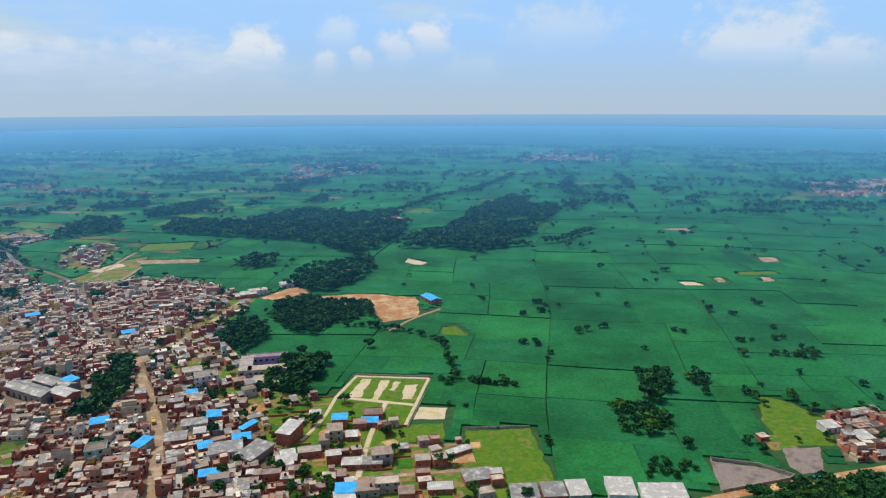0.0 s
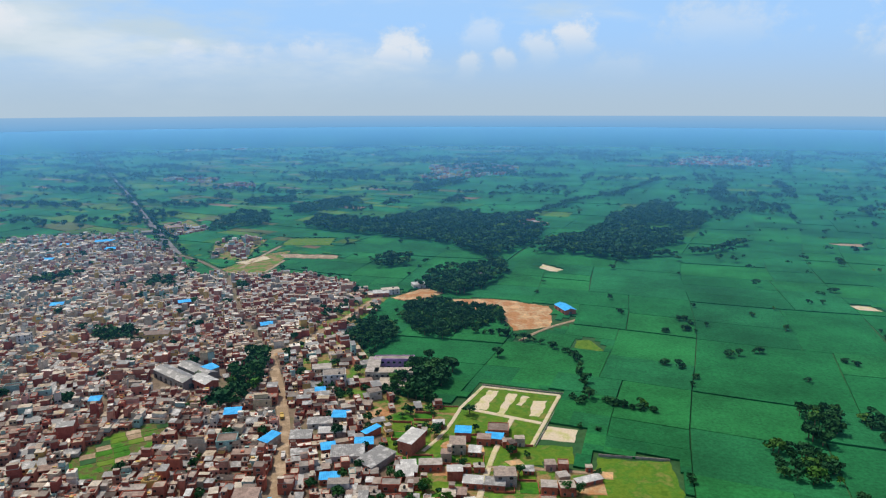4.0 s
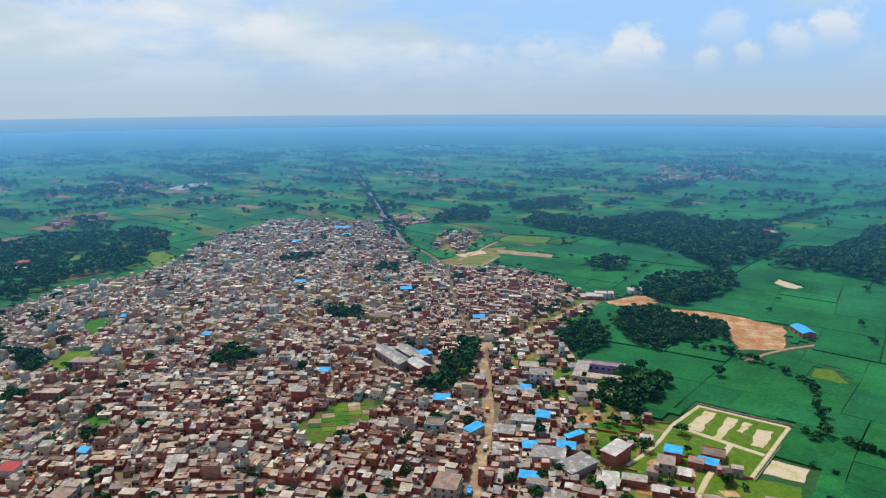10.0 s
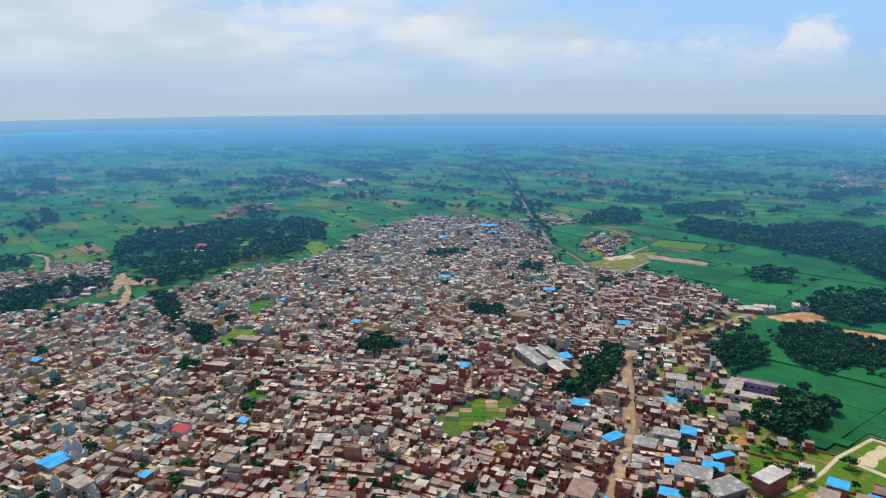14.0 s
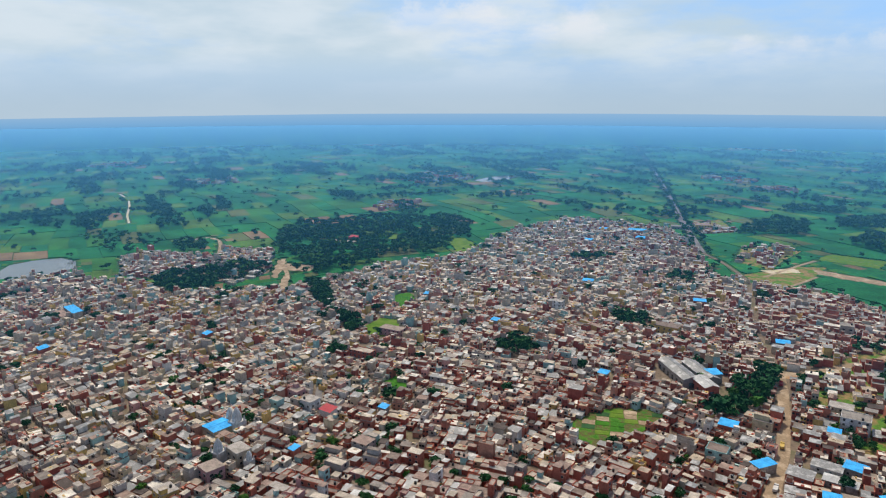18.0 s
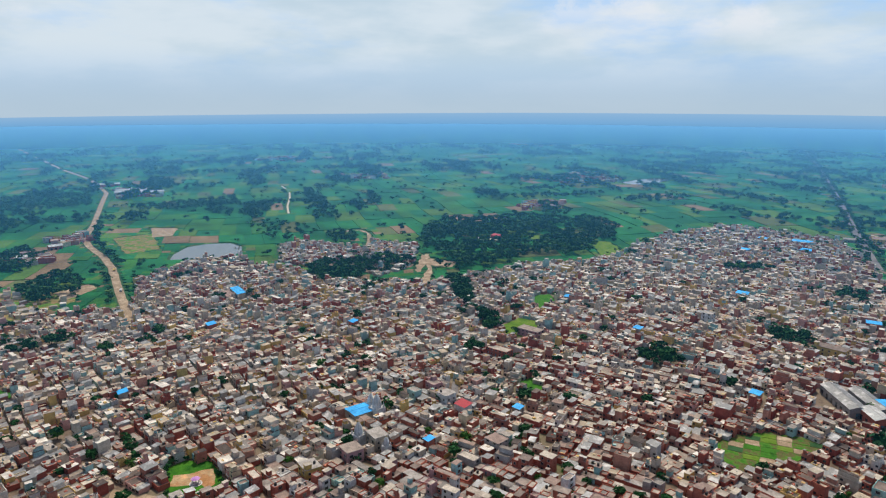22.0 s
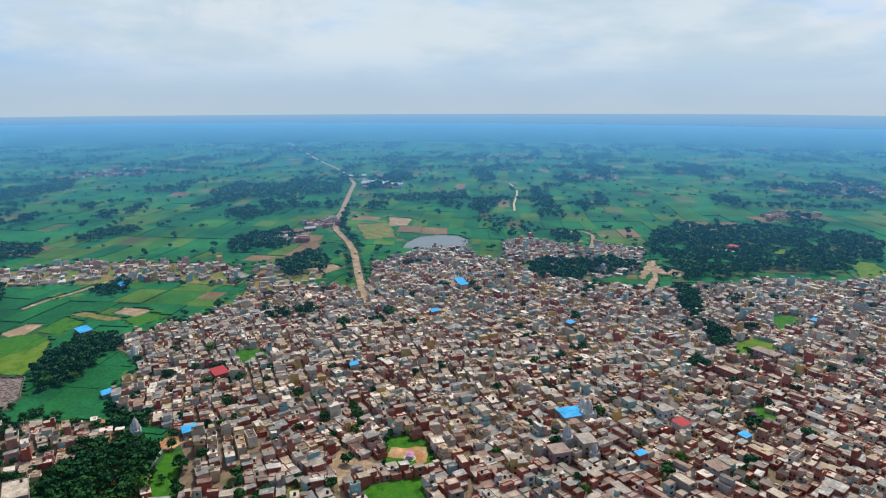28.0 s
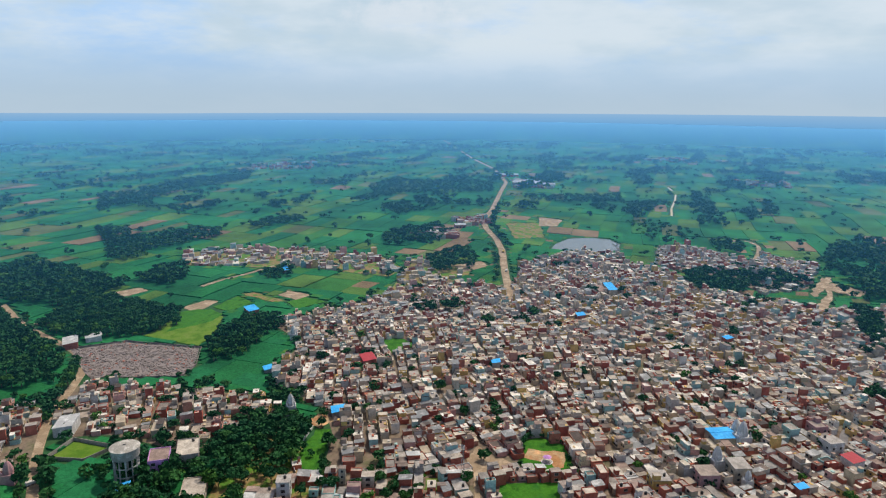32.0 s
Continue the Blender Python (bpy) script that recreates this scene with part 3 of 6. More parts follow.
# groves: spacing, tree height, outline
GROVES = [
    (8.0, 9, [(-768, 313), (-855, 359), (-889, 399), (-854, 439), (-867, 495), (-835, 546), (-808, 594), (-735, 593), (-673, 537), (-618, 459), (-614, 412), (-639, 393), (-618, 361), (-609, 313), (-607, 279), (-631, 272), (-691, 306), (-714, 288)]),
    (7.0, 10, [(-137, 595), (-120, 685), (-68, 709), (-53, 670), (-75, 604), (-92, 575)]),
    (7.0, 9, [(-205, 687), (-200, 727), (-168, 712), (-166, 673), (-192, 662)]),
    (6.5, 9, [(-101, 357), (-102, 385), (-85, 425), (-66, 410), (-64, 380), (-77, 357)]),
    (6.5, 10, [(-202, 359), (-209, 403), (-200, 405), (-180, 366), (-183, 328), (-192, 326)]),
    (6.5, 9, [(-343, 299), (-351, 323), (-320, 319), (-319, 290)]),
    (5.5, 7, [(103, 334), (117, 336), (131, 322), (128, 300), (106, 301), (100, 312)]),
    (6.0, 8, [(131, 380), (154, 387), (147, 354), (130, 332), (127, 350)]),
    (6.0, 7, [(164, 380), (173, 371), (163, 343), (158, 358)]),
    (6.0, 6, [(183, 354), (195, 349), (192, 331), (180, 334)]),
    (5.5, 6, [(212, 346), (220, 328), (213, 322), (207, 338)]),
    (6.0, 5, [(97, 274), (133, 273), (127, 258), (102, 259)]),
    (5.0, 8, [(-294, -157), (-309, -148), (-322, -156), (-324, -119), (-315, -110), (-302, -109), (-271, -105), (-257, -109), (-255, -131)]),
    (6.0, 7, [(-268, -196), (-284, -201), (-272, -172), (-295, -175), (-291, -156), (-255, -136), (-249, -196)]),
    (6.0, 7, [(-314, -101), (-298, -90), (-280, -88), (-267, -86), (-272, -92)]),
    (6.0, 7, [(-364, -154), (-350, -122), (-333, -136), (-341, -147)]),
    (6.5, 9, [(-415, -222), (-436, -220), (-471, -214), (-476, -197), (-463, -181), (-434, -185), (-402, -186), (-390, -201)]),
    (6.5, 9, [(-252, -170), (-262, -185), (-275, -190), (-262, -150), (-255, -120), (-235, -110), (-225, -180)]),
    (7.0, 8, [(-268, -228), (-285, -240), (-275, -250), (-240, -225), (-225, -205), (-238, -198)]),
    (7.0, 9, [(-640, 228), (-655, 262), (-690, 240), (-700, 205), (-660, 205)]),
    (6.0, 8, [(-466, 242), (-461, 254), (-429, 238), (-428, 225)]),
    (6.0, 8, [(-567, 260), (-561, 277), (-513, 261), (-497, 239)]),
    (6.5, 8, [(-640, -95), (-700, -110), (-760, -75), (-700, -55), (-660, -62)]),
    (6.5, 8, [(-545, -60), (-520, -95), (-505, -85), (-530, -52)]),
    (7.0, 8, [(-612, -215), (-630, -245), (-600, -262), (-585, -232)]),
    (6.0, 8, [(-150, 440), (-130, 430), (-118, 470), (-140, 500), (-155, 470)]),
    (6.5, 9, [(-395, 560), (-375, 545), (-360, 565), (-380, 585)]),
    (6.5, 8, [(-310, 560), (-292, 548), (-283, 566), (-300, 580)]),
    (6.5, 8, [(-510, 560), (-480, 590), (-470, 575), (-498, 545)]),
    (6.5, 8, [(-345, 425), (-325, 405), (-300, 420), (-322, 440)]),
]
# plantations and close woods, with hardly a gap
WOODS = [
    (8.0, 11, [(-358, 876), (-363, 949), (-333, 942), (-263, 940), (-212, 1017), (-187, 1047), (-151, 1017), (-98, 995), (-59, 1031), (-28, 957), (-31, 862), (-45, 806), (-72, 740), (-85, 718), (-105, 748), (-131, 789), (-169, 803), (-236, 835), (-296, 848)]),
    (8.0, 11, [(-29, 800), (-7, 850), (23, 877), (49, 943), (64, 1014), (105, 1102), (145, 1171), (175, 1149), (157, 1073), (195, 1074), (209, 1030), (185, 971), (155, 913), (132, 881), (141, 857), (109, 802), (83, 756), (58, 736), (36, 751), (1, 762), (-45, 768)]),
    (9.0, 10, [(-437, 1016), (-424, 1084), (-381, 1154), (-359, 1088), (-374, 1002), (-406, 965)]),
    (9.0, 9, [(-559, 1107), (-480, 1143), (-458, 1089), (-533, 1056)]),
    (9.0, 10, [(-310, 1342), (-226, 1512), (-213, 1427), (-285, 1259)]),
    (9.0, 9, [(-213, 1140), (-187, 1220), (-171, 1151), (-203, 1110)]),
    (9.0, 9, [(-640, 1141), (-615, 1172), (-586, 1115), (-621, 1106)]),
    (8.5, 9, [(-504, 912), (-453, 964), (-413, 885), (-434, 847), (-473, 823)]),
    (6.0, 8, [(-579, -512), (-621, -510), (-553, -360), (-483, -371), (-481, -430)]),
    (5.2, 7, [(-435, -364), (-523, -374), (-484, -274), (-459, -262), (-426, -278), (-413, -312)]),
    (6.0, 8, [(-500, -480), (-447, -373), (-397, -318), (-375, -292), (-336, -288), (-330, -330), (-420, -470)]),
    (5.2, 7, [(-131, 541), (-119, 552), (-51, 539), (-46, 507), (-62, 486), (-71, 493), (-84, 461), (-106, 467), (-129, 509)]),
    (5.2, 7, [(134, 241), (214, 259), (280, 274), (290, 220), (120, 215)]),
    (7.0, 8, [(-781, -546), (-793, -513), (-736, -474), (-768, -447), (-798, -434), (-804, -392), (-772, -370), (-723, -398), (-680, -414), (-640, -400), (-630, -430)]),
    (6.0, 8, [(-569, -363), (-610, -365), (-622, -342), (-582, -321), (-553, -320), (-560, -353)]),
    (7.5, 8, [(-837, -379), (-893, -359), (-916, -322), (-884, -311), (-821, -347)]),
    (7.5, 8, [(-803, -187), (-861, -165), (-884, -124), (-847, -96), (-771, -127), (-754, -165)]),
    (8.0, 8, [(-1040, -240), (-1088, -211), (-1003, -163), (-947, -193)]),
    (9.0, 8, [(-1050, -726), (-1090, -677), (-1261, -694), (-1364, -636), (-1447, -621), (-1297, -570), (-1126, -621), (-1013, -616), (-909, -632)]),
    (9.0, 7, [(-1268, -315), (-1367, -282), (-1385, -80), (-1226, -71), (-1181, -176), (-1153, -276)]),
    (9.0, 7, [(-1325, -448), (-1332, -366), (-1249, -355), (-1259, -421)]),
    (8.5, 7, [(-1198, -21), (-1204, 43), (-1236, 155), (-1149, 143), (-1116, 57), (-1147, -17)]),
    (7.5, 6, [(-1153, 164), (-1175, 210), (-1047, 179), (-1061, 147)]),
    (6.5, 8, [(-664, 144), (-695, 177), (-680, 212), (-636, 208), (-615, 185), (-619, 151)]),
    (7.5, 7, [(-851, 216), (-835, 254), (-779, 233), (-790, 206)]),
    (7.5, 7, [(-857, -147), (-860, -118), (-791, -102), (-765, -118), (-780, -135)]),
    (14.0, 7, [(-994, 139), (-914, 201), (-854, 211), (-821, 160), (-831, 136), (-909, 130)]),
    (5.0, 6, [(-280, -60), (-283, -53), (-268, -49), (-267, -57)]),
    (5.0, 8, [(-404, 196), (-411, 209), (-396, 206), (-392, 193)]),
]
# rows of trees: spacing, height, line
TREE_ROWS = [
    (4.5, 10, [(-59, 1000), (14, 1187), (93, 1293), (198, 1544)]),
    (4.5, 9, [(81, 758), (160, 795), (216, 861)]),
    (13.0, 7.5, [(-447, 691), (-511, 770), (-606, 882), (-785, 1100), (-1150, 1532), (-1750, 2220)]),
    (13.0, 7.5, [(-427, 691), (-491, 762), (-586, 874), (-765, 1092), (-1130, 1524), (-1730, 2214)]),
    (6.0, 6, [(-64, 480), (-40, 476), (-24, 470), (8, 448), (14, 400)]),
    (6.0, 7, [(14, 400), (17, 378), (10, 362)]),
    (8.0, 8, [(-763, -24), (-880, -50), (-940, -56), (-1050, -52)]),
    (9.0, 8, [(-620, -32), (-700, -38), (-770, -46)]),
    (6.0, 5, [(28, 372), (40, 366), (56, 366)]),
    (2.2, 3.0, [(-303, -4), (-321, 0), (-324, 9), (-316, 24), (-290, 23), (-287, 10), (-293, -2)]),
    (5.5, 7.5, [(-589, 270), (-548, 259), (-509, 247), (-484, 241)]),
    (6.5, 7.5, [(-589, 276), (-548, 266), (-509, 254), (-484, 247)]),
    (6.0, 7.5, [(-478, 242), (-458, 245), (-437, 241)]),
    (6.0, 7.0, [(-384, 232), (-390, 222)]),
    (7.0, 8, [(-300, -252), (-330, -266), (-360, -278), (-384, -292)]),
    (8.0, 7, [(-225, 200), (-235, 210)]),
]
# lone trees and bushes in the eastern fields
LONE = [(93, 538), (98, 527), (94, 512), (76, 503), (149, 559), (112, 527), (118, 466), (131, 472), (185, 462), (189, 458), (222, 439), (235, 440), (251, 441), (255, 443), (237, 410), (251, 411), (264, 421), (257, 406), (262, 406), (264, 465), (280, 530), (246, 500), (236, 380), (44, 553), (49, 545), (29, 369), (34, 369), (39, 367), (49, 369), (77, 435), (68, 439), (213, 603), (228, 635), (241, 646)]
POND = [(-772, 22), (-800, 28), (-835, 45), (-845, 70), (-839, 94), (-812, 104), (-786, 100), (-764, 84), (-762, 50)]
FAR_POND = [(-1110, 930), (-1150, 925), (-1180, 1000), (-1185, 1055), (-1150, 1065), (-1118, 1000)]

# ---------------------------------------------------------------- ground, roads, fields
bm = bmesh.new()
bmesh.ops.create_circle(bm, cap_ends=True, segments=96, radius=4760.0)
ground = part("ground", bm, GROUND)
tagged(ground, "flat green farmland that reaches the hazy horizon", "ground", kind="structure")
for k, outline in enumerate(TOWN + [o for _, o in LOOSE]):
    soil = part("pavement", prism("pavement", outline, -0.1, 0.02 + 0.004 * k, TOWN_DIRT if k < len(TOWN) else WEEDS), None)
    tagged(soil, "trodden brown earth between the houses" if k < len(TOWN) else "rough grass between scattered houses", "ground", kind="structure")


def ragged(outline, step=4.0, depth=0.9):
    """The outline with many points, wandering a little to either side."""
    out = []
    for (x0, y0), (x1, y1) in zip(outline, outline[1:] + outline[:1]):
        run = math.hypot(x1 - x0, y1 - y0)
        count = max(2, int(run / step))
        for k in range(count):
            x, y = x0 + (x1 - x0) * k / count, y0 + (y1 - y0) * k / count
            d = min(depth, run * 0.06)
            out.append((x + d * 2 * noise.noise((x * 0.16, y * 0.16, 1.0)), y + d * 2 * noise.noise((x * 0.16, y * 0.16, 8.0))))
    return out


for k, (name, material, top, outline, label) in enumerate(PATCHES):
    size = max(x for x, _ in outline) - min(x for x, _ in outline)
    tagged(part(name, prism(name, ragged(outline, max(3.0, size / 14), max(0.8, size / 45)), -0.1, top + 0.0015 * k, material), None), label, "ground", kind="structure")
for outline, label in ((POND, "still grey village pond"), (FAR_POND, "pale distant pond")):
    tagged(part("water", prism("water", outline, -0.5, 0.12, WATER), None), label, "pond", kind="structure")


def ribbon(name, width, material, line, top, label):
    """A road as a strip with a soft zigzag in its edges."""
    verts, faces = [], []
    steps = []
    for (x0, y0), (x1, y1) in zip(line, line[1:]):
        count = max(1, int(math.hypot(x1 - x0, y1 - y0) / 9))
        steps += [(x0 + (x1 - x0) * s / count, y0 + (y1 - y0) * s / count) for s in range(count)]
    steps.append(line[-1])
    for _ in range(3):
        steps = [steps[0]] + [((a[0] + 2 * b[0] + c[0]) / 4, (a[1] + 2 * b[1] + c[1]) / 4) for a, b, c in zip(steps, steps[1:], steps[2:])] + [steps[-1]]
    for k, (x, y) in enumerate(steps):
        (xa, ya), (xb, yb) = steps[max(0, k - 1)], steps[min(len(steps) - 1, k + 1)]
        run = math.hypot(xb - xa, yb - ya) or 1.0
        nx, ny = -(yb - ya) / run, (xb - xa) / run
        for side in (-1, 1):
            w = width * (0.5 + 0.12 * noise.noise((x * 0.07, y * 0.07, side * 9.0)))
            verts += [(x + side * nx * w, y + side * ny * w, top), (x + side * nx * (w + 0.3), y + side * ny * (w + 0.3), 0.0)]
    for k in range(len(steps) - 1):
        a, b = 4 * k, 4 * k + 4
        faces += [(a, b, b + 2, a + 2), (a + 1, b + 1, b, a), (a + 2, b + 2, b + 3, a + 3)]
    mesh = mesh_of(name, verts, faces, material)
    bm = bmesh.new()
    bm.from_mesh(mesh)
    bmesh.ops.recalc_face_normals(bm, faces=bm.faces[:])
    if sum(f.normal.z for f in bm.faces) < 0:
        bmesh.ops.reverse_faces(bm, faces=bm.faces[:])
    bm.to_mesh(mesh)
    bm.free()
    return tagged(new(name, mesh), label, "road", kind="structure")


for k, (key, (width, material, line)) in enumerate(ROADS.items()):
    label = {"ASPHALT": "straight grey country road between trees"}.get(material.name.upper(), "dusty tan dirt road" if width > 4.4 else "narrow sandy lane")
    ribbon("road", width, material, line, 0.22 + 0.004 * k, label)

KEEP = TOWN + [o for _, o in LOOSE] + [p[3] for p in PATCHES] + [POND, FAR_POND]
KEEP_BOX = [(min(x for x, _ in o), min(y for _, y in o), max(x for x, _ in o), max(y for _, y in o)) for o in KEEP]
FIELD_TURN = radians(-11)


def warp(u, v):
    """From the fields' own grid to the world: turned, and bent a little."""
    c, s = math.cos(FIELD_TURN), math.sin(FIELD_TURN)
    x, y = u * c - v * s, u * s + v * c
    return x + 16 * np.sin(y / 210.0 + 1.0) + 6 * np.sin(y / 67.0), y + 16 * np.sin(x / 190.0) + 6 * np.sin(x / 59.0 + 2.0)


def taken(x, y):
    hit = np.zeros(x.shape, bool)
    for o, (x0, y0, x1, y1) in zip(KEEP, KEEP_BOX):
        k = (x > x0) & (x < x1) & (y > y0) & (y < y1)
        if k.any():
            hit[k] |= inside(x[k], y[k], o)
    k = np.hypot(x, y) < 3500
    for width, _, line in ROADS.values():
        hit[k] |= near_line(x[k], y[k], line) < width / 2 + 1.0
    return hit


def far_off(u, v):
    return np.hypot(u, v)


def make_fields():
    rng = np.random.default_rng(11)
    cells = []
    for i in range(-40, 41):
        for j in range(-52, 53):
            u0, v0 = i * 130.0, j * 100.0
            far = math.hypot(u0 + 65, v0 + 50)
            if far > 5300:
                continue
            us = [u0, u0 + 130] if far > 2300 and rng.random() < 0.4 else [u0, u0 + 130 * rng.uniform(0.3, 0.7), u0 + 130]
            for a, b in zip(us, us[1:]):
                cut = rng.choice([2, 3, 4, 5]) if far < 1900 and u0 < -500 else rng.choice([1, 2, 2, 3]) if far < 2300 else rng.choice([1, 2])
                vs = [v0] + sorted(v0 + 100 * (np.arange(1, cut) + rng.uniform(-0.25, 0.25, cut - 1)) / cut) + [v0 + 100]
                for c, d in zip(vs, vs[1:]):
                    cells.append((a, c, b, d, 0.0, rng.random()))
    cells = np.array(cells)
    good = []
    for turn in range(8):
        u0, v0, u1, v1 = cells[:, :4].T
        grid = [(s, t) for s in (0.02, 0.35, 0.65, 0.98) for t in (0.02, 0.35, 0.65, 0.98)]
        x, y = warp(np.stack([u0 + (u1 - u0) * s for s, _ in grid], 1), np.stack([v0 + (v1 - v0) * t for _, t in grid], 1))
        hit = taken(x.ravel(), y.ravel()).reshape(x.shape).sum(1)
        good.append(cells[hit == 0])
        cells = cells[(hit > 0) & (hit < 16)]
        cells = cells[np.maximum(cells[:, 2] - cells[:, 0], cells[:, 3] - cells[:, 1]) > 5]
        wide = (cells[:, 2] - cells[:, 0]) > (cells[:, 3] - cells[:, 1])
        one, two = cells.copy(), cells.copy()
        um, vm = (cells[:, 0] + cells[:, 2]) / 2, (cells[:, 1] + cells[:, 3]) / 2
        one[wide, 2], two[wide, 0] = um[wide], um[wide]
        one[~wide, 3], two[~wide, 1] = vm[~wide], vm[~wide]
        cells = np.concatenate([one, two])
    cells = np.concatenate(good)
    u0, v0, u1, v1, tint, tall = cells.T
    wild = np.clip((-u0 - 380) / 300, 0, 1) * np.clip((2600 - far_off(u0, v0)) / 800, 0.35, 1)
    tone = rng.integers(0, 5, len(cells))
    tone = np.where(rng.random(len(cells)) < np.where((far_off(u0, v0) < 750) & (u0 > -250), 0.0, 0.06) + 0.38 * wild, rng.choice([5, 6, 7, 8], len(cells), p=[0.46, 0.30, 0.15, 0.09]), tone)
    tone = np.where((tone > 7) & ((u1 - u0) * (v1 - v0) > 2600), 5, tone)
    tint = (tone + 0.5) / len(CROP_TONES)
    gap = np.where((u1 - u0 > 25) & (v1 - v0 > 18), 0.35, 0.0)
    height = np.where(tall < 0.55, 0.9 + 0.5 * tall, 0.4)
    # the crop's outline has points along its long sides, so that it follows the bend
    s = np.array([0, 1 / 3, 2 / 3, 1, 1, 2 / 3, 1 / 3, 0])
    t = np.array([0, 0, 0, 0, 1, 1, 1, 1])
    uu = (u0 + gap)[:, None] + (u1 - u0 - 2 * gap)[:, None] * s
    vv = (v0 + gap)[:, None] + (v1 - v0 - 2 * gap)[:, None] * t
    x, y = warp(uu, vv)
    low = np.stack([x, y, 0 * x], -1)
    high = np.stack([x, y, 0 * x + height[:, None]], -1)
    quads = [(k, (k + 1) % 8, (k + 1) % 8 + 8, k + 8) for k in range(8)] + [(8, 9, 14, 15), (9, 10, 13, 14), (10, 11, 12, 13)]
    pile = Pile()
    pile.add(np.concatenate([low, high], 1), quads, 0, tint)
    pile.build("crops", [CROP], "patchwork of deep green sugarcane and paddy fields", "crops")


make_fields()

# ---------------------------------------------------------------- trees


def leaf_cards(rng, lobes, count, size):
    """Small leaf clumps, four points each, set over the lobes (centre, radius) of a crown and facing roughly outward."""
    rows = []
    for centre, radius in lobes:
        way = rng.normal(size=(count, 3))
        way[:, 2] = np.abs(way[:, 2]) * 0.9 - 0.35 * (rng.random(count) < 0.4)
        way /= np.linalg.norm(way, axis=1)[:, None]
        at = centre + way * radius * rng.uniform(0.75, 1.1, count)[:, None] * np.array([1, 1, 0.8])
        face = way + rng.normal(size=(count, 3)) * 0.45
        face /= np.linalg.norm(face, axis=1)[:, None]
        side = np.cross(face, rng.normal(size=(count, 3)))
        side /= np.linalg.norm(side, axis=1)[:, None]
        rise = np.cross(face, side)
        s = size * rng.uniform(0.6, 1.3, count)[:, None]
        droop = face * s * 0.35
        rows.append(np.stack([at - side * s - rise * s * 0.7 - droop, at + side * s * 0.8 - rise * s - droop * 0.3, at + side * s + rise * s * 0.8 - droop, at - side * s * 0.7 + rise * s + droop * 0.2], 1))
    return np.concatenate(rows)


def crown_shape(seed, lobes, count, size):
    """A crown for a tree 1 high: uneven lobes round the limbs' ends."""
    rng = np.random.default_rng(seed)
    balls = [(np.array([0, 0, 0.70]), 0.24)]
    for k in range(lobes):
        a = 2 * math.pi * (k + rng.uniform(-0.3, 0.3)) / lobes
        r = rng.uniform(0.16, 0.32)
        balls.append((np.array([math.cos(a) * r, math.sin(a) * r, rng.uniform(0.42, 0.80)]), rng.uniform(0.13, 0.22)))
    return leaf_cards(rng, balls, count, size)


def trunk_bmesh(seed):
    rng = random.Random(seed)
    bm = bmesh.new()

    def limb(a, b, ra, rb):
        a, b = Vector(a), Vector(b)
        turn = (b - a).to_track_quat("Z", "Y").to_matrix().to_4x4()
        bmesh.ops.create_cone(bm, segments=6, radius1=ra, radius2=rb, depth=(b - a).length, matrix=Matrix.Translation((a + b) / 2) @ turn)

    limb((0, 0, -0.02), (0.01, 0, 0.34), 0.032, 0.022)
    for k in range(5):
        a = 2 * math.pi * (k + rng.random() * 0.5) / 5
        limb((0.01, 0, 0.30), (math.cos(a) * 0.22, math.sin(a) * 0.22, 0.55 + rng.random() * 0.15), 0.018, 0.006)
    return bm


CARD_F = [(0, 1, 2, 3)]
SMALL = [crown_shape(40 + k, 5 + k % 2, 7, 0.11) for k in range(4)]
TINY = [crown_shape(60 + k, 3, 3, 0.17) for k in range(4)]
FINE = [crown_shape(20 + k, 9 + k % 3, 34, 0.050) for k in range(5)]
MIDDLE = [crown_shape(30 + k, 7, 14, 0.080) for k in range(5)]


def crown_mesh(name, cards, material):
    count = len(cards)
    mesh = mesh_of(name, cards.reshape(-1, 3), np.arange(count * 4).reshape(-1, 4), material)
    own = mesh.attributes.new("tint", "FLOAT", "FACE")
    own.data.foreach_set("value", np.random.default_rng(count).uniform(-0.08, 0.08, count))
    return mesh


TREES = []
for k in range(5):
    for material, label, kind in ((LEAF, "broad dark green tree with a rounded crown", "tree"), (SCRUB, "light green tree with a loose crown", "tree")):
        tree = thing("tree", pose(0, 0, -50), label, kind, "trees of the town and fields")
        part("trunk", trunk_bmesh(k), BARK, tree)
        part("crown", crown_mesh("crown", FINE[k], material), None, tree)
        TREES.append(tree)
FIRST = {}


def plant(x, y, tall, rng):
    """One tree as a thing of its own."""
    which = int(rng.integers(5)) * 2 + (rng.random() < 0.14)
    m = pose(x, y, 0, 0, 0, rng.uniform(0, 360)) @ Matrix.Diagonal((tall * rng.uniform(0.9, 1.25), tall * rng.uniform(0.9, 1.25), tall, 1))
    if which in FIRST:
        copy_thing(TREES[which], m)
    else:
        FIRST[which] = m


def grove_points(outline, gap, rng, gaps=True):
    xs, ys = [p[0] for p in outline], [p[1] for p in outline]
    x, y = np.meshgrid(np.arange(min(xs), max(xs), gap), np.arange(min(ys), max(ys), gap))
    x, y = (x + rng.uniform(-0.42, 0.42, x.shape) * gap).ravel(), (y + rng.uniform(-0.42, 0.42, y.shape) * gap).ravel()
    thin = np.array([noise.noise((a / 45.0, b / 45.0, 7.0)) for a, b in zip(x, y)])
    k = inside(x, y, outline) & (rng.random(x.shape) > (np.clip(0.08 + 0.9 * thin, 0.03, 0.8) if gaps else 0.02))
    return x[k], y[k]


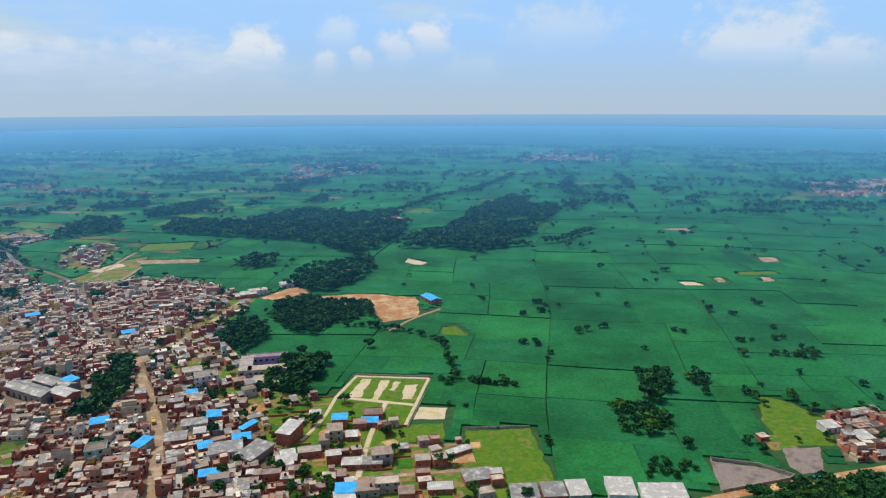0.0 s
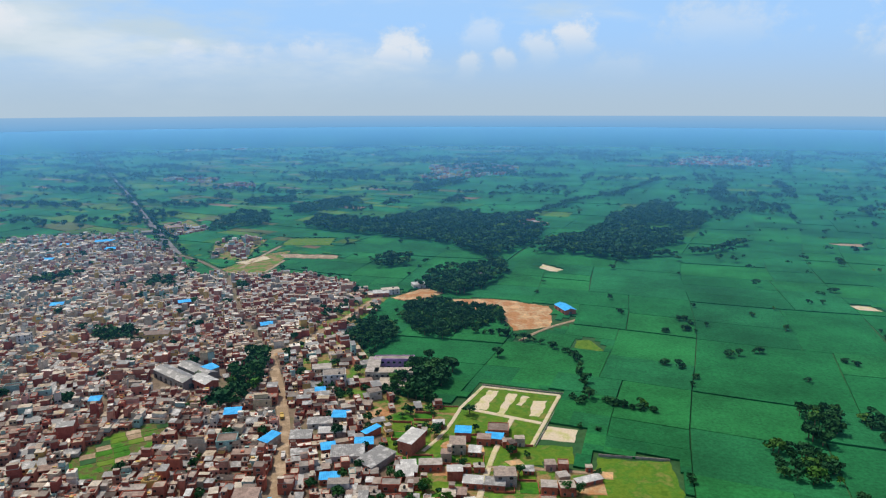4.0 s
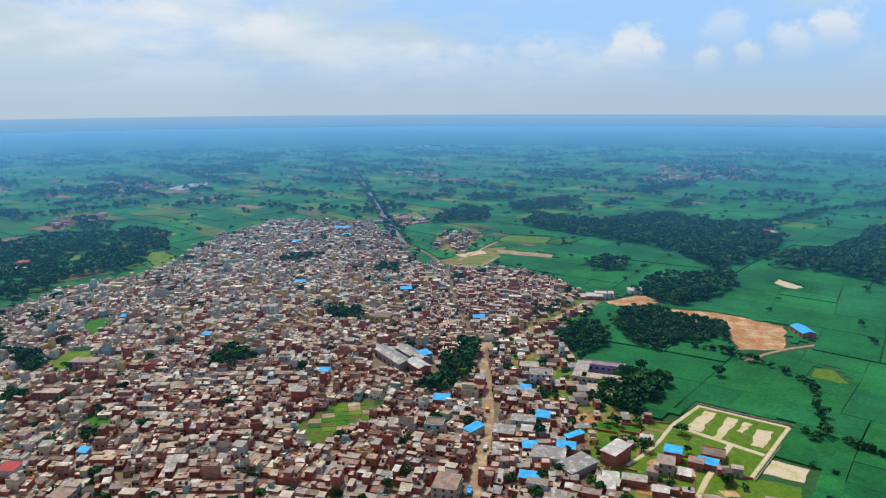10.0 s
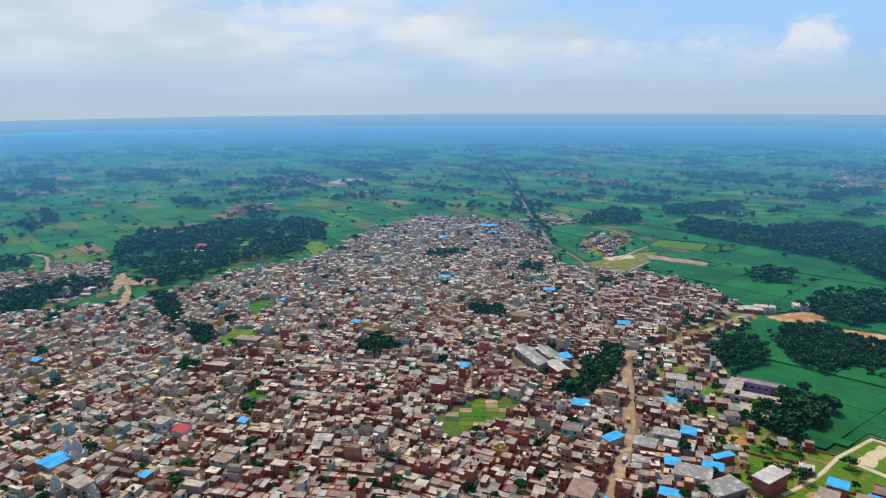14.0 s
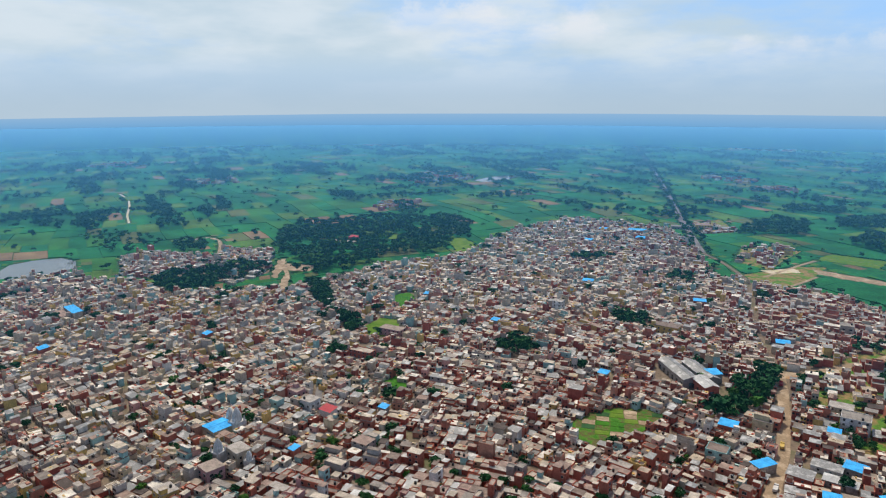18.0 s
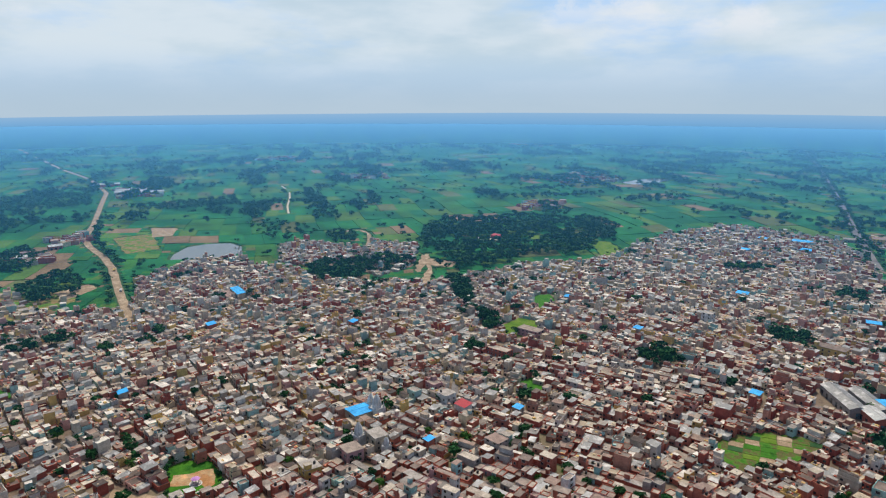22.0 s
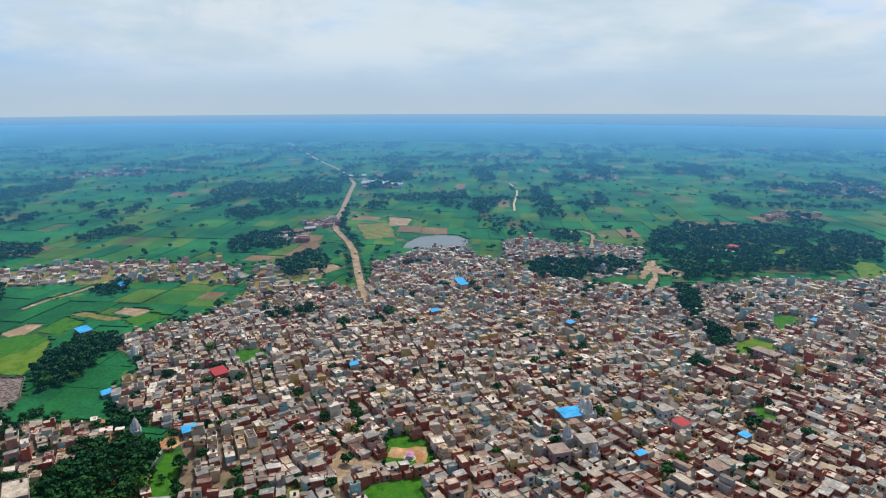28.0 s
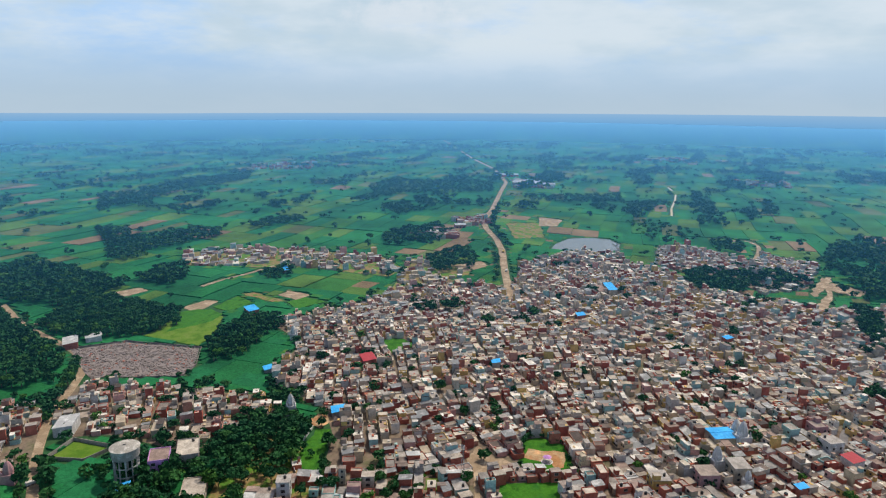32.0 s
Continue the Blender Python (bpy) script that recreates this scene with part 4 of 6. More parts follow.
def tree_pile(pile, x, y, tall, shapes, rng):
    for k, shape in enumerate(shapes):
        pick = np.arange(len(x)) % len(shapes) == k
        if not pick.any():
            continue
        n = pick.sum()
        a = rng.uniform(0, 2 * math.pi, n)
        wide = tall[pick] * rng.uniform(0.95, 1.35, n)
        local = shape[None] * np.stack([wide, wide, tall[pick]], -1)[:, None, None]
        local = local.reshape(n, -1, 3)
        verts = placed(local, x[pick], y[pick], np.zeros(n), a).reshape(-1, 4, 3)
        pile.add(verts, CARD_F, (rng.random(n) < 0.07).astype(int).repeat(len(shape))[:, None], rng.random(n).repeat(len(shape)))
        if len(shape) < 60:
            continue
        legs = boxes(x[pick], y[pick], np.full(n, -0.1), 0.05 * tall[pick], 0.05 * tall[pick], 0.55 * tall[pick], a)
        pile.add(legs, BOX_F, 2, 0.5)


OPEN = [p[3] for p in PATCHES if p[0] in ("grove_clearing", "school_field", "yellow_field", "temple_field")] + [POND, [(108, 967), (148, 985), (138, 915), (108, 900)], [(-60, 975), (-25, 972), (-25, 930), (-58, 932)]]


SITES = []      # discs that larger buildings and trees in the town take up: x, y, radius


def make_trees():
    rng = np.random.default_rng(5)
    mid = []
    # single trees and small clumps between the houses
    x, y = rng.uniform(-760, -60, 900), rng.uniform(-240, 760, 900)
    k = any_inside(x, y, TOWN) & ~any_inside(x, y, [p[3] for p in PATCHES])
    for width, _, line in ROADS.values():
        k &= near_line(x, y, line) > width / 2 + 2
    for a, b in list(zip(x[k], y[k]))[:190]:
        tall = rng.uniform(4.0, 8.0)
        mid.append((a, b, tall))
        SITES.append((a, b, 1.2 + 0.42 * tall))
        for _ in range(rng.choice([0, 0, 1, 3])):
            mid.append((a + rng.normal() * 3, b + rng.normal() * 3, tall * rng.uniform(0.6, 1.0)))
    # trees along the edges of the town and about its looser quarters
    for outline in TOWN + [o for _, o in LOOSE]:
        for (x0, y0), (x1, y1) in zip(outline, outline[1:] + outline[:1]):
            run = math.hypot(x1 - x0, y1 - y0)
            for s in np.arange(0, run, 9.0):
                a, b, tall = x0 + (x1 - x0) * s / run + rng.normal() * 7, y0 + (y1 - y0) * s / run + rng.normal() * 7, rng.uniform(3.0, 7.0)
                if rng.random() < 0.55 and min(near_line(a, b, line) - width / 2 for width, _, line in ROADS.values()) > 2:
                    mid.append((a, b, tall))
                    SITES.append((a, b, 0.8 + 0.4 * tall))
    for count, (x0, y0, x1, y1) in ((26, (-285, -95, -250, -40)), (60, (-370, -290, -275, -160)), (45, (-95, 236, 32, 350)), (30, (-420, -160, -330, -60)), (30, (-190, 400, -120, 580))):
        for a, b in zip(rng.uniform(x0, x1, count), rng.uniform(y0, y1, count)):
            tall = rng.uniform(3.0, 7.0)
            if min(near_line(a, b, line) - width / 2 for width, _, line in ROADS.values()) > 2 and not any_inside(a, b, [p[3] for p in PATCHES]):
                mid.append((a, b, tall))
                SITES.append((a, b, 0.8 + 0.4 * tall))
    for a, b in LONE:
        for _ in range(rng.choice([1, 2, 2, 3])):
            mid.append((a + rng.normal() * 2.2, b + rng.normal() * 1.6, rng.uniform(3.5, 6.5)))
    for n, (gap, tall, outline) in enumerate(GROVES + WOODS):
        x, y = grove_points(outline, gap, rng, n < len(GROVES))
        k = ~any_inside(x, y, OPEN)
        for width, _, line in ROADS.values():
            k &= near_line(x, y, line) > width / 2 + 1.5
        mid += [(a, b, tall * rng.uniform(0.7, 1.2)) for a, b in zip(x[k], y[k])]
    for gap, tall, line in TREE_ROWS:
        for (x0, y0), (x1, y1) in zip(line, line[1:]):
            run = math.hypot(x1 - x0, y1 - y0)
            for s in np.arange(0, run, gap):
                if rng.random() < 0.85:
                    mid.append((x0 + (x1 - x0) * s / run + rng.normal() * 1.2, y0 + (y1 - y0) * s / run + rng.normal() * 1.2, tall * rng.uniform(0.6, 1.2)))
    # single trees and hedgerow bushes in the fields
    u, v = rng.uniform(-1700, 1700, 1500), rng.uniform(-1700, 1700, 1500)
    u = np.round(u / 65) * 65 + rng.normal(0, 1.5, 1500)
    x, y = warp(u, v)
    k = ~taken(x, y) & (np.hypot(x, y) > 240)
    mid += [(a, b, rng.uniform(3.5, 8.0)) for a, b in zip(x[k], y[k])]
    mid = np.array(mid)
    order = np.argsort(np.hypot(mid[:, 0], mid[:, 1]) + 1e4 * (mid[:, 0] > 300))
    mid = mid[order]
    dist = np.hypot(mid[:, 0], mid[:, 1])
    first = 300
    for a, b, tall in mid[:first]:
        plant(a, b, tall, rng)
    for which, m in FIRST.items():
        TREES[which].matrix_basis = m
    rest, dist = mid[first:], dist[first:]
    k = dist < 620
    pile = Pile()
    tree_pile(pile, *rest[k].T, MIDDLE, rng)
    tree_pile(pile, *rest[~k].T, SMALL, rng)
    pile.build("trees", [LEAF, SCRUB, BARK], "dense dark green groves and rows of trees", "trees")
    # small woods and lone trees far out on the plain
    rows = []
    for k in range(1500):
        a, d = rng.uniform(-0.75, 2.4), math.sqrt(rng.uniform(0.05, 1.0)) * 4200
        x0, y0 = -math.sin(a) * d, math.cos(a) * d
        if d < 1050:
            continue
        long, deep = rng.uniform(30, 170) * (1 + d / 6000), rng.uniform(14, 34)
        turn = FIELD_TURN + (0 if rng.random() < 0.75 else math.pi / 2) + rng.normal() * 0.08
        n = int(long * deep / 120) + 3
        p, q = rng.uniform(-long / 2, long / 2, n), rng.normal(0, deep / 3, n)
        rows.append(np.stack([x0 + p * math.cos(turn) - q * math.sin(turn), y0 + p * math.sin(turn) + q * math.cos(turn), rng.uniform(7, 12, n)], 1))
    n = 9000
    a, d = rng.uniform(-0.75, 2.4, n), np.sqrt(rng.uniform(0.03, 1.0, n)) * 4200
    rows.append(np.stack([-np.sin(a) * d, np.cos(a) * d, rng.uniform(4, 10, n)], 1))
    rows = np.concatenate(rows)
    rows = rows[~taken(rows[:, 0], rows[:, 1])]
    pile = Pile()
    tree_pile(pile, *rows.T, TINY, rng)
    pile.build("far_woods", [LEAF, SCRUB, BARK], "small dark woods and lone trees on the plain", "woods")


make_trees()

# ---------------------------------------------------------------- houses of the town


def house_plots():
    """Plots in rows along lanes, district by district, each district with its own bearing."""
    rng = np.random.default_rng(3)
    seeds = []
    for x in np.arange(-830, 300, 48.0):
        for y in np.arange(-400, 830, 48.0):
            seeds.append((x + rng.uniform(-20, 20), y + rng.uniform(-20, 20)))
    seeds = np.array(seeds)
    zones = TOWN + [o for _, o in LOOSE]
    close = np.zeros(len(seeds), bool)
    for o in zones:
        o = np.array(o, float)
        close |= (seeds[:, 0] > o[:, 0].min() - 50) & (seeds[:, 0] < o[:, 0].max() + 50) & (seeds[:, 1] > o[:, 1].min() - 50) & (seeds[:, 1] < o[:, 1].max() + 50)
    seeds = seeds[close]
    out = []
    for k, (sx, sy) in enumerate(seeds):
        turn = radians(22) + 0.5 * noise.noise((sx / 170, sy / 170, 3.0)) + rng.normal() * 0.08
        v = -52.0
        while v < 52:
            deep = rng.uniform(3.7, 6.6)
            u = -52.0 + rng.uniform(0, 5)
            while u < 52:
                wide = rng.choice([2.7, 3.3, 4.1, 5.3, 7.2, 10.0], p=[.24, .27, .24, .15, .07, .03]) * rng.uniform(0.88, 1.08)
                out.append((k, u + wide / 2, v + deep / 2 + rng.normal() * 0.35, wide, deep * rng.uniform(0.86, 1.0), turn, sx, sy))
                u += wide + (rng.uniform(1.2, 2.4) if rng.random() < 0.13 else 0.08)
            v += deep + (rng.uniform(1.2, 2.4) if rng.random() < 0.42 else 0.05)
    out = np.array(out)
    c, s = np.cos(out[:, 5]), np.sin(out[:, 5])
    x, y = out[:, 6] + out[:, 1] * c - out[:, 2] * s, out[:, 7] + out[:, 1] * s + out[:, 2] * c
    # to its own district only
    best = np.full(len(x), 1e9)
    for sx, sy in seeds:
        best = np.minimum(best, np.hypot(x - sx, y - sy))
    own = np.hypot(x - out[:, 6], y - out[:, 7])
    keep = own < best + 2.0
    dense = any_inside(x, y, TOWN)
    chance = np.where(dense, 0.95, 0.0)
    for p, o in LOOSE:
        chance = np.where(inside(x, y, o) & ~dense, p, chance)
    keep &= rng.random(len(x)) < chance
    out[~dense, 3:5] *= 1.25
    keep &= ~any_inside(x, y, [p[3] for p in PATCHES if p[0] not in ("plot_grass", "layout_ground", "mill_yard")] + [POND])
    for o in [p[3] for p in PATCHES if p[0] in ("town_garden", "school_field", "town_green", "park_lawn", "walled_lawn", "plaza", "small_lawn")] + [o for g, _, o in GROVES + WOODS]:
        keep &= ~inside(x, y, o)
    for width, _, line in ROADS.values():
        keep &= near_line(x, y, line) > width / 2 + 1.3
    for a, b, r in SITES:
        keep &= np.hypot(x - a, y - b) > r
    return np.stack([x, y, out[:, 3] * rng.uniform(0.9, 1.06, len(x)), out[:, 4] * rng.uniform(0.85, 1.06, len(x)), out[:, 5] + rng.normal(0, 0.055, len(x))], 1)[keep]


def cylinder(segments, r0, r1, z0, z1, x=0.0, y=0.0):
    bm = bmesh.new()
    bmesh.ops.create_cone(bm, cap_ends=True, segments=segments, radius1=r0, radius2=r1, depth=z1 - z0, matrix=Matrix.Translation((x, y, (z0 + z1) / 2)))
    return bm


def window_mesh(w, h):
    """A window: a frame that stands proud of the wall and a dark pane sunk into it, facing -y."""
    bm = bmesh.new()
    bmesh.ops.create_cube(bm, size=1.0, matrix=Matrix.LocRotScale((0, -0.05, h / 2), None, (w, 0.14, h)))
    front = min(bm.faces, key=lambda f: f.calc_center_median().y)
    for f in bm.faces:
        f.material_index = 1
    bmesh.ops.inset_individual(bm, faces=[front], thickness=0.11, depth=-0.09)
    front.material_index = 0
    mesh = bpy.data.meshes.new("window")
    bm.to_mesh(mesh)
    bm.free()
    mesh.materials.append(DARK)
    mesh.materials.append(CONCRETE)
    return mesh


WINDOW = window_mesh(1.2, 1.3)
WIDE_WINDOW = window_mesh(1.9, 1.5)
bm = box_mesh(-0.5, -0.08, 0, 0.5, 0.02, 2.1)
DOOR = bpy.data.meshes.new("door")
bm.to_mesh(DOOR)
bm.free()
DOOR.materials.append(WOOD)
bm = cylinder(10, 0.62, 0.62, 0.0, 1.1)
bmesh.ops.create_cone(bm, cap_ends=True, segments=10, radius1=0.62, radius2=0.25, depth=0.3, matrix=Matrix.Translation((0, 0, 1.25)))
WATER_TANK = bpy.data.meshes.new("water_tank")
bm.to_mesh(WATER_TANK)
bm.free()
WATER_TANK.materials.append(TANK)


def flat_house(name, m, w, d, h, wall, wall_words, rng, category="house", group="houses of the town", storey=3.1, sunlit=1, extras=True, roof=None, label="", window=None):
    """A flat-roofed house: four walls with a parapet, roof slab, stair room, windows and doors."""
    home = thing(name, m, label or f"{'one' if h < 3.3 else 'two' if h < 6.6 else 'three'}-storey {wall_words} house with a flat roof", category, group)
    t, edge = 0.22, 0.4 if rng.random() < 0.4 else 0.0
    for x0, y0, x1, y1 in ((-w / 2, -d / 2, w / 2, -d / 2 + t), (-w / 2, d / 2 - t, w / 2, d / 2), (-w / 2, -d / 2 + t, -w / 2 + t, d / 2 - t), (w / 2 - t, -d / 2 + t, w / 2, d / 2 - t)):
        part("wall", mesh_of("wall", BOX_V * (x1 - x0, y1 - y0, h + edge + 0.1) + ((x0 + x1) / 2, (y0 + y1) / 2, -0.1), BOX_F, wall), None, home)
    inset = -2 * t if edge else 0.3
    part("roof", mesh_of("roof", BOX_V * (w + inset, d + inset, 0.18) + (0, 0, h - (0.18 if edge else 0.0)), BOX_F, roof or SLAB), None, home, "stained flat roof slab")
    if not edge:
        h += 0.18
    if extras and rng.random() < 0.24 and w > 4.2:
        a, b = min(2.4, w * 0.36), min(3.0, d * 0.40)
        x, y = (w / 2 - t - a / 2 - 0.02) * rng.choice((-1, 1)), (d / 2 - t - b / 2 - 0.02) * rng.choice((-1, 1))
        room = part("stair_room", mesh_of("stair_room", BOX_V * (a, b, 2.3) + (x, y, h), BOX_F, wall), None, home)
        part("slab", mesh_of("slab", BOX_V * (a + 0.5, b + 0.5, 0.14) + (x, y, h + 2.3), BOX_F, SLAB), None, room)
    if extras and rng.random() < 0.18:
        part("water_tank", WATER_TANK, None, home, "black plastic water tank", pose((rng.random() - 0.5) * (w - 2.6), (rng.random() - 0.5) * (d - 2.6), h))
    floors = max(1, int(h / storey + 0.3))
    for side, run, off in ((0, w, d / 2), (180, w, d / 2), (90, d, w / 2), (270, d, w / 2)):
        if not sunlit and side in (90, 180):
            continue
        count = max(1, int(run / 3.4))
        for f in range(floors):
            for k in range(count):
                x = (k + 0.5) * run / count - run / 2
                z = f * storey
                at = pose(0, 0, 0, 0, 0, side) @ Matrix.Translation((x, -off - 0.02, z + 0.9))
                if f == 0 and side == 0 and k == count // 2:
                    part("door", DOOR, None, home, "", pose(0, 0, 0, 0, 0, side) @ Matrix.Translation((x, -off - 0.02, 0.0)))
                elif extras != "plain" or rng.random() < 0.5:
                    part("window", window or (WINDOW if run / count < 4.2 else WIDE_WINDOW), None, home, "", at)
    return home


def gable_shed(m, w, d, h, rise, wall, roof, label, name="shed", category="shed", bays=0):
    """A shed along y with a ridge: walls, two sheet slopes with a visible thickness, a ridge cap, doors."""
    home = thing(name, m, label, category)
    t = 0.25
    for x0, y0, x1, y1 in ((-w / 2, -d / 2 + t, -w / 2 + t, d / 2 - t), (w / 2 - t, -d / 2 + t, w / 2, d / 2 - t)):
        part("wall", mesh_of("wall", BOX_V * (x1 - x0, y1 - y0, h + 0.1) + ((x0 + x1) / 2, (y0 + y1) / 2, -0.1), BOX_F, wall), None, home)
    for s in (-1, 1):
        y0, y1 = s * d / 2, s * (d / 2 - t)
        v = [(x, y, z) for y in (y0, y1) for x, z in ((-w / 2, -0.1), (w / 2, -0.1), (w / 2, h), (0, h + rise), (-w / 2, h))]
        faces = [(0, 1, 2, 3, 4), (9, 8, 7, 6, 5)] + [(k, k + 5, (k + 1) % 5 + 5, (k + 1) % 5) for k in range(5)]
        bm = bmesh.new()
        vs = [bm.verts.new(p) for p in v]
        for f in faces:
            bm.faces.new([vs[k] for k in f])
        bmesh.ops.recalc_face_normals(bm, faces=bm.faces[:])
        part("gable_wall", bm, wall, home)
    over = 0.5
    for s in (-1, 1):
        # corrugated in broad ribs across the slope
        ribs = max(4, int(d / 1.6))
        verts, faces = [], []
        for k in range(2 * ribs + 1):
            y = -d / 2 - over + (d + 2 * over) * k / (2 * ribs)
            lift = 0.07 if k % 2 else 0.0
            for x, z in ((0.0, h + rise + 0.12), (s * (w / 2 + over), h - rise * over / (w / 2) + 0.12)):
                verts.append((x, y, z + lift))
        for k in range(2 * ribs):
            a = 2 * k
            faces.append((a, a + 2, a + 3, a + 1) if s < 0 else (a, a + 1, a + 3, a + 2))
        sheet = part("roof_sheet", mesh_of("roof_sheet", verts, faces, roof), None, home)
        thick = sheet.modifiers.new("thickness", "SOLIDIFY")
        thick.thickness = 0.06
    part("ridge_cap", box_mesh(-0.25, -d / 2 - over, h + rise + 0.12, 0.25, d / 2 + over, h + rise + 0.26), roof, home)
    for k in range(bays):
        y = (k + 0.5) * d / bays - d / 2
        for s in (-1, 1):
            part("opening", box_mesh(s * w / 2 - 0.06, y - 1.1, 0.1, s * w / 2 + 0.06, y + 1.1, min(h - 0.4, 3.0)), DARK, home)
    part("door", box_mesh(-1.4, -d / 2 - 0.06, 0, 1.4, -d / 2 + 0.05, min(h - 0.5, 3.2)), WOOD, home)
    return home


def lean_to(m, w, d, h, fall, wall, roof, label, name="shed", category="shed", group=""):
    """A small house under one tilted sheet on brick walls."""
    home = thing(name, m, label, category, group)
    t = 0.22
    for y0, y1, top in ((-d / 2, -d / 2 + t, h - fall), (d / 2 - t, d / 2, h)):
        part("wall", mesh_of("wall", BOX_V * (w, t, top + 0.1) + (0, (y0 + y1) / 2, -0.1), BOX_F, wall), None, home)
    for s in (-1, 1):
        x = s * (w / 2 - t / 2)
        v = BOX_V * (t, d - 2 * t, 1.0) + (x, 0, 0)
        v[:4, 2], v[4:, 2] = -0.1, [h - fall * (1 - t / d), h - fall * (1 - t / d), h - fall * t / d, h - fall * t / d]
        part("wall", mesh_of("wall", v, BOX_F, wall), None, home)
    ribs = max(4, int(w / 0.9))
    verts, faces = [], []
    for k in range(2 * ribs + 1):
        x = -w / 2 - 0.35 + (w + 0.7) * k / (2 * ribs)
        lift = 0.09 + (0.06 if k % 2 else 0.0)
        verts += [(x, -d / 2 - 0.4, h - fall - 0.4 * fall / d + lift), (x, d / 2 + 0.4, h + 0.4 * fall / d + lift)]
    for k in range(2 * ribs):
        faces.append((2 * k, 2 * k + 2, 2 * k + 3, 2 * k + 1))
    sheet = part("roof_sheet", mesh_of("roof_sheet", verts, faces, roof), None, home)
    thick = sheet.modifiers.new("thickness", "SOLIDIFY")
    thick.thickness = 0.05
    part("door", DOOR, None, home, "", pose(w * 0.15, -d / 2 - 0.02, 0))
    part("window", WINDOW, None, home, "", pose(-w * 0.25, -d / 2 - 0.02, 0.9))
    return home


def site(x, y, r):
    SITES.append((x, y, r))


# large buildings that stand out of the town: each takes its site first
RNG = random.Random(8)


def bearing(x, y, degrees):
    return pose(x, y, 0, 0, 0, degrees)


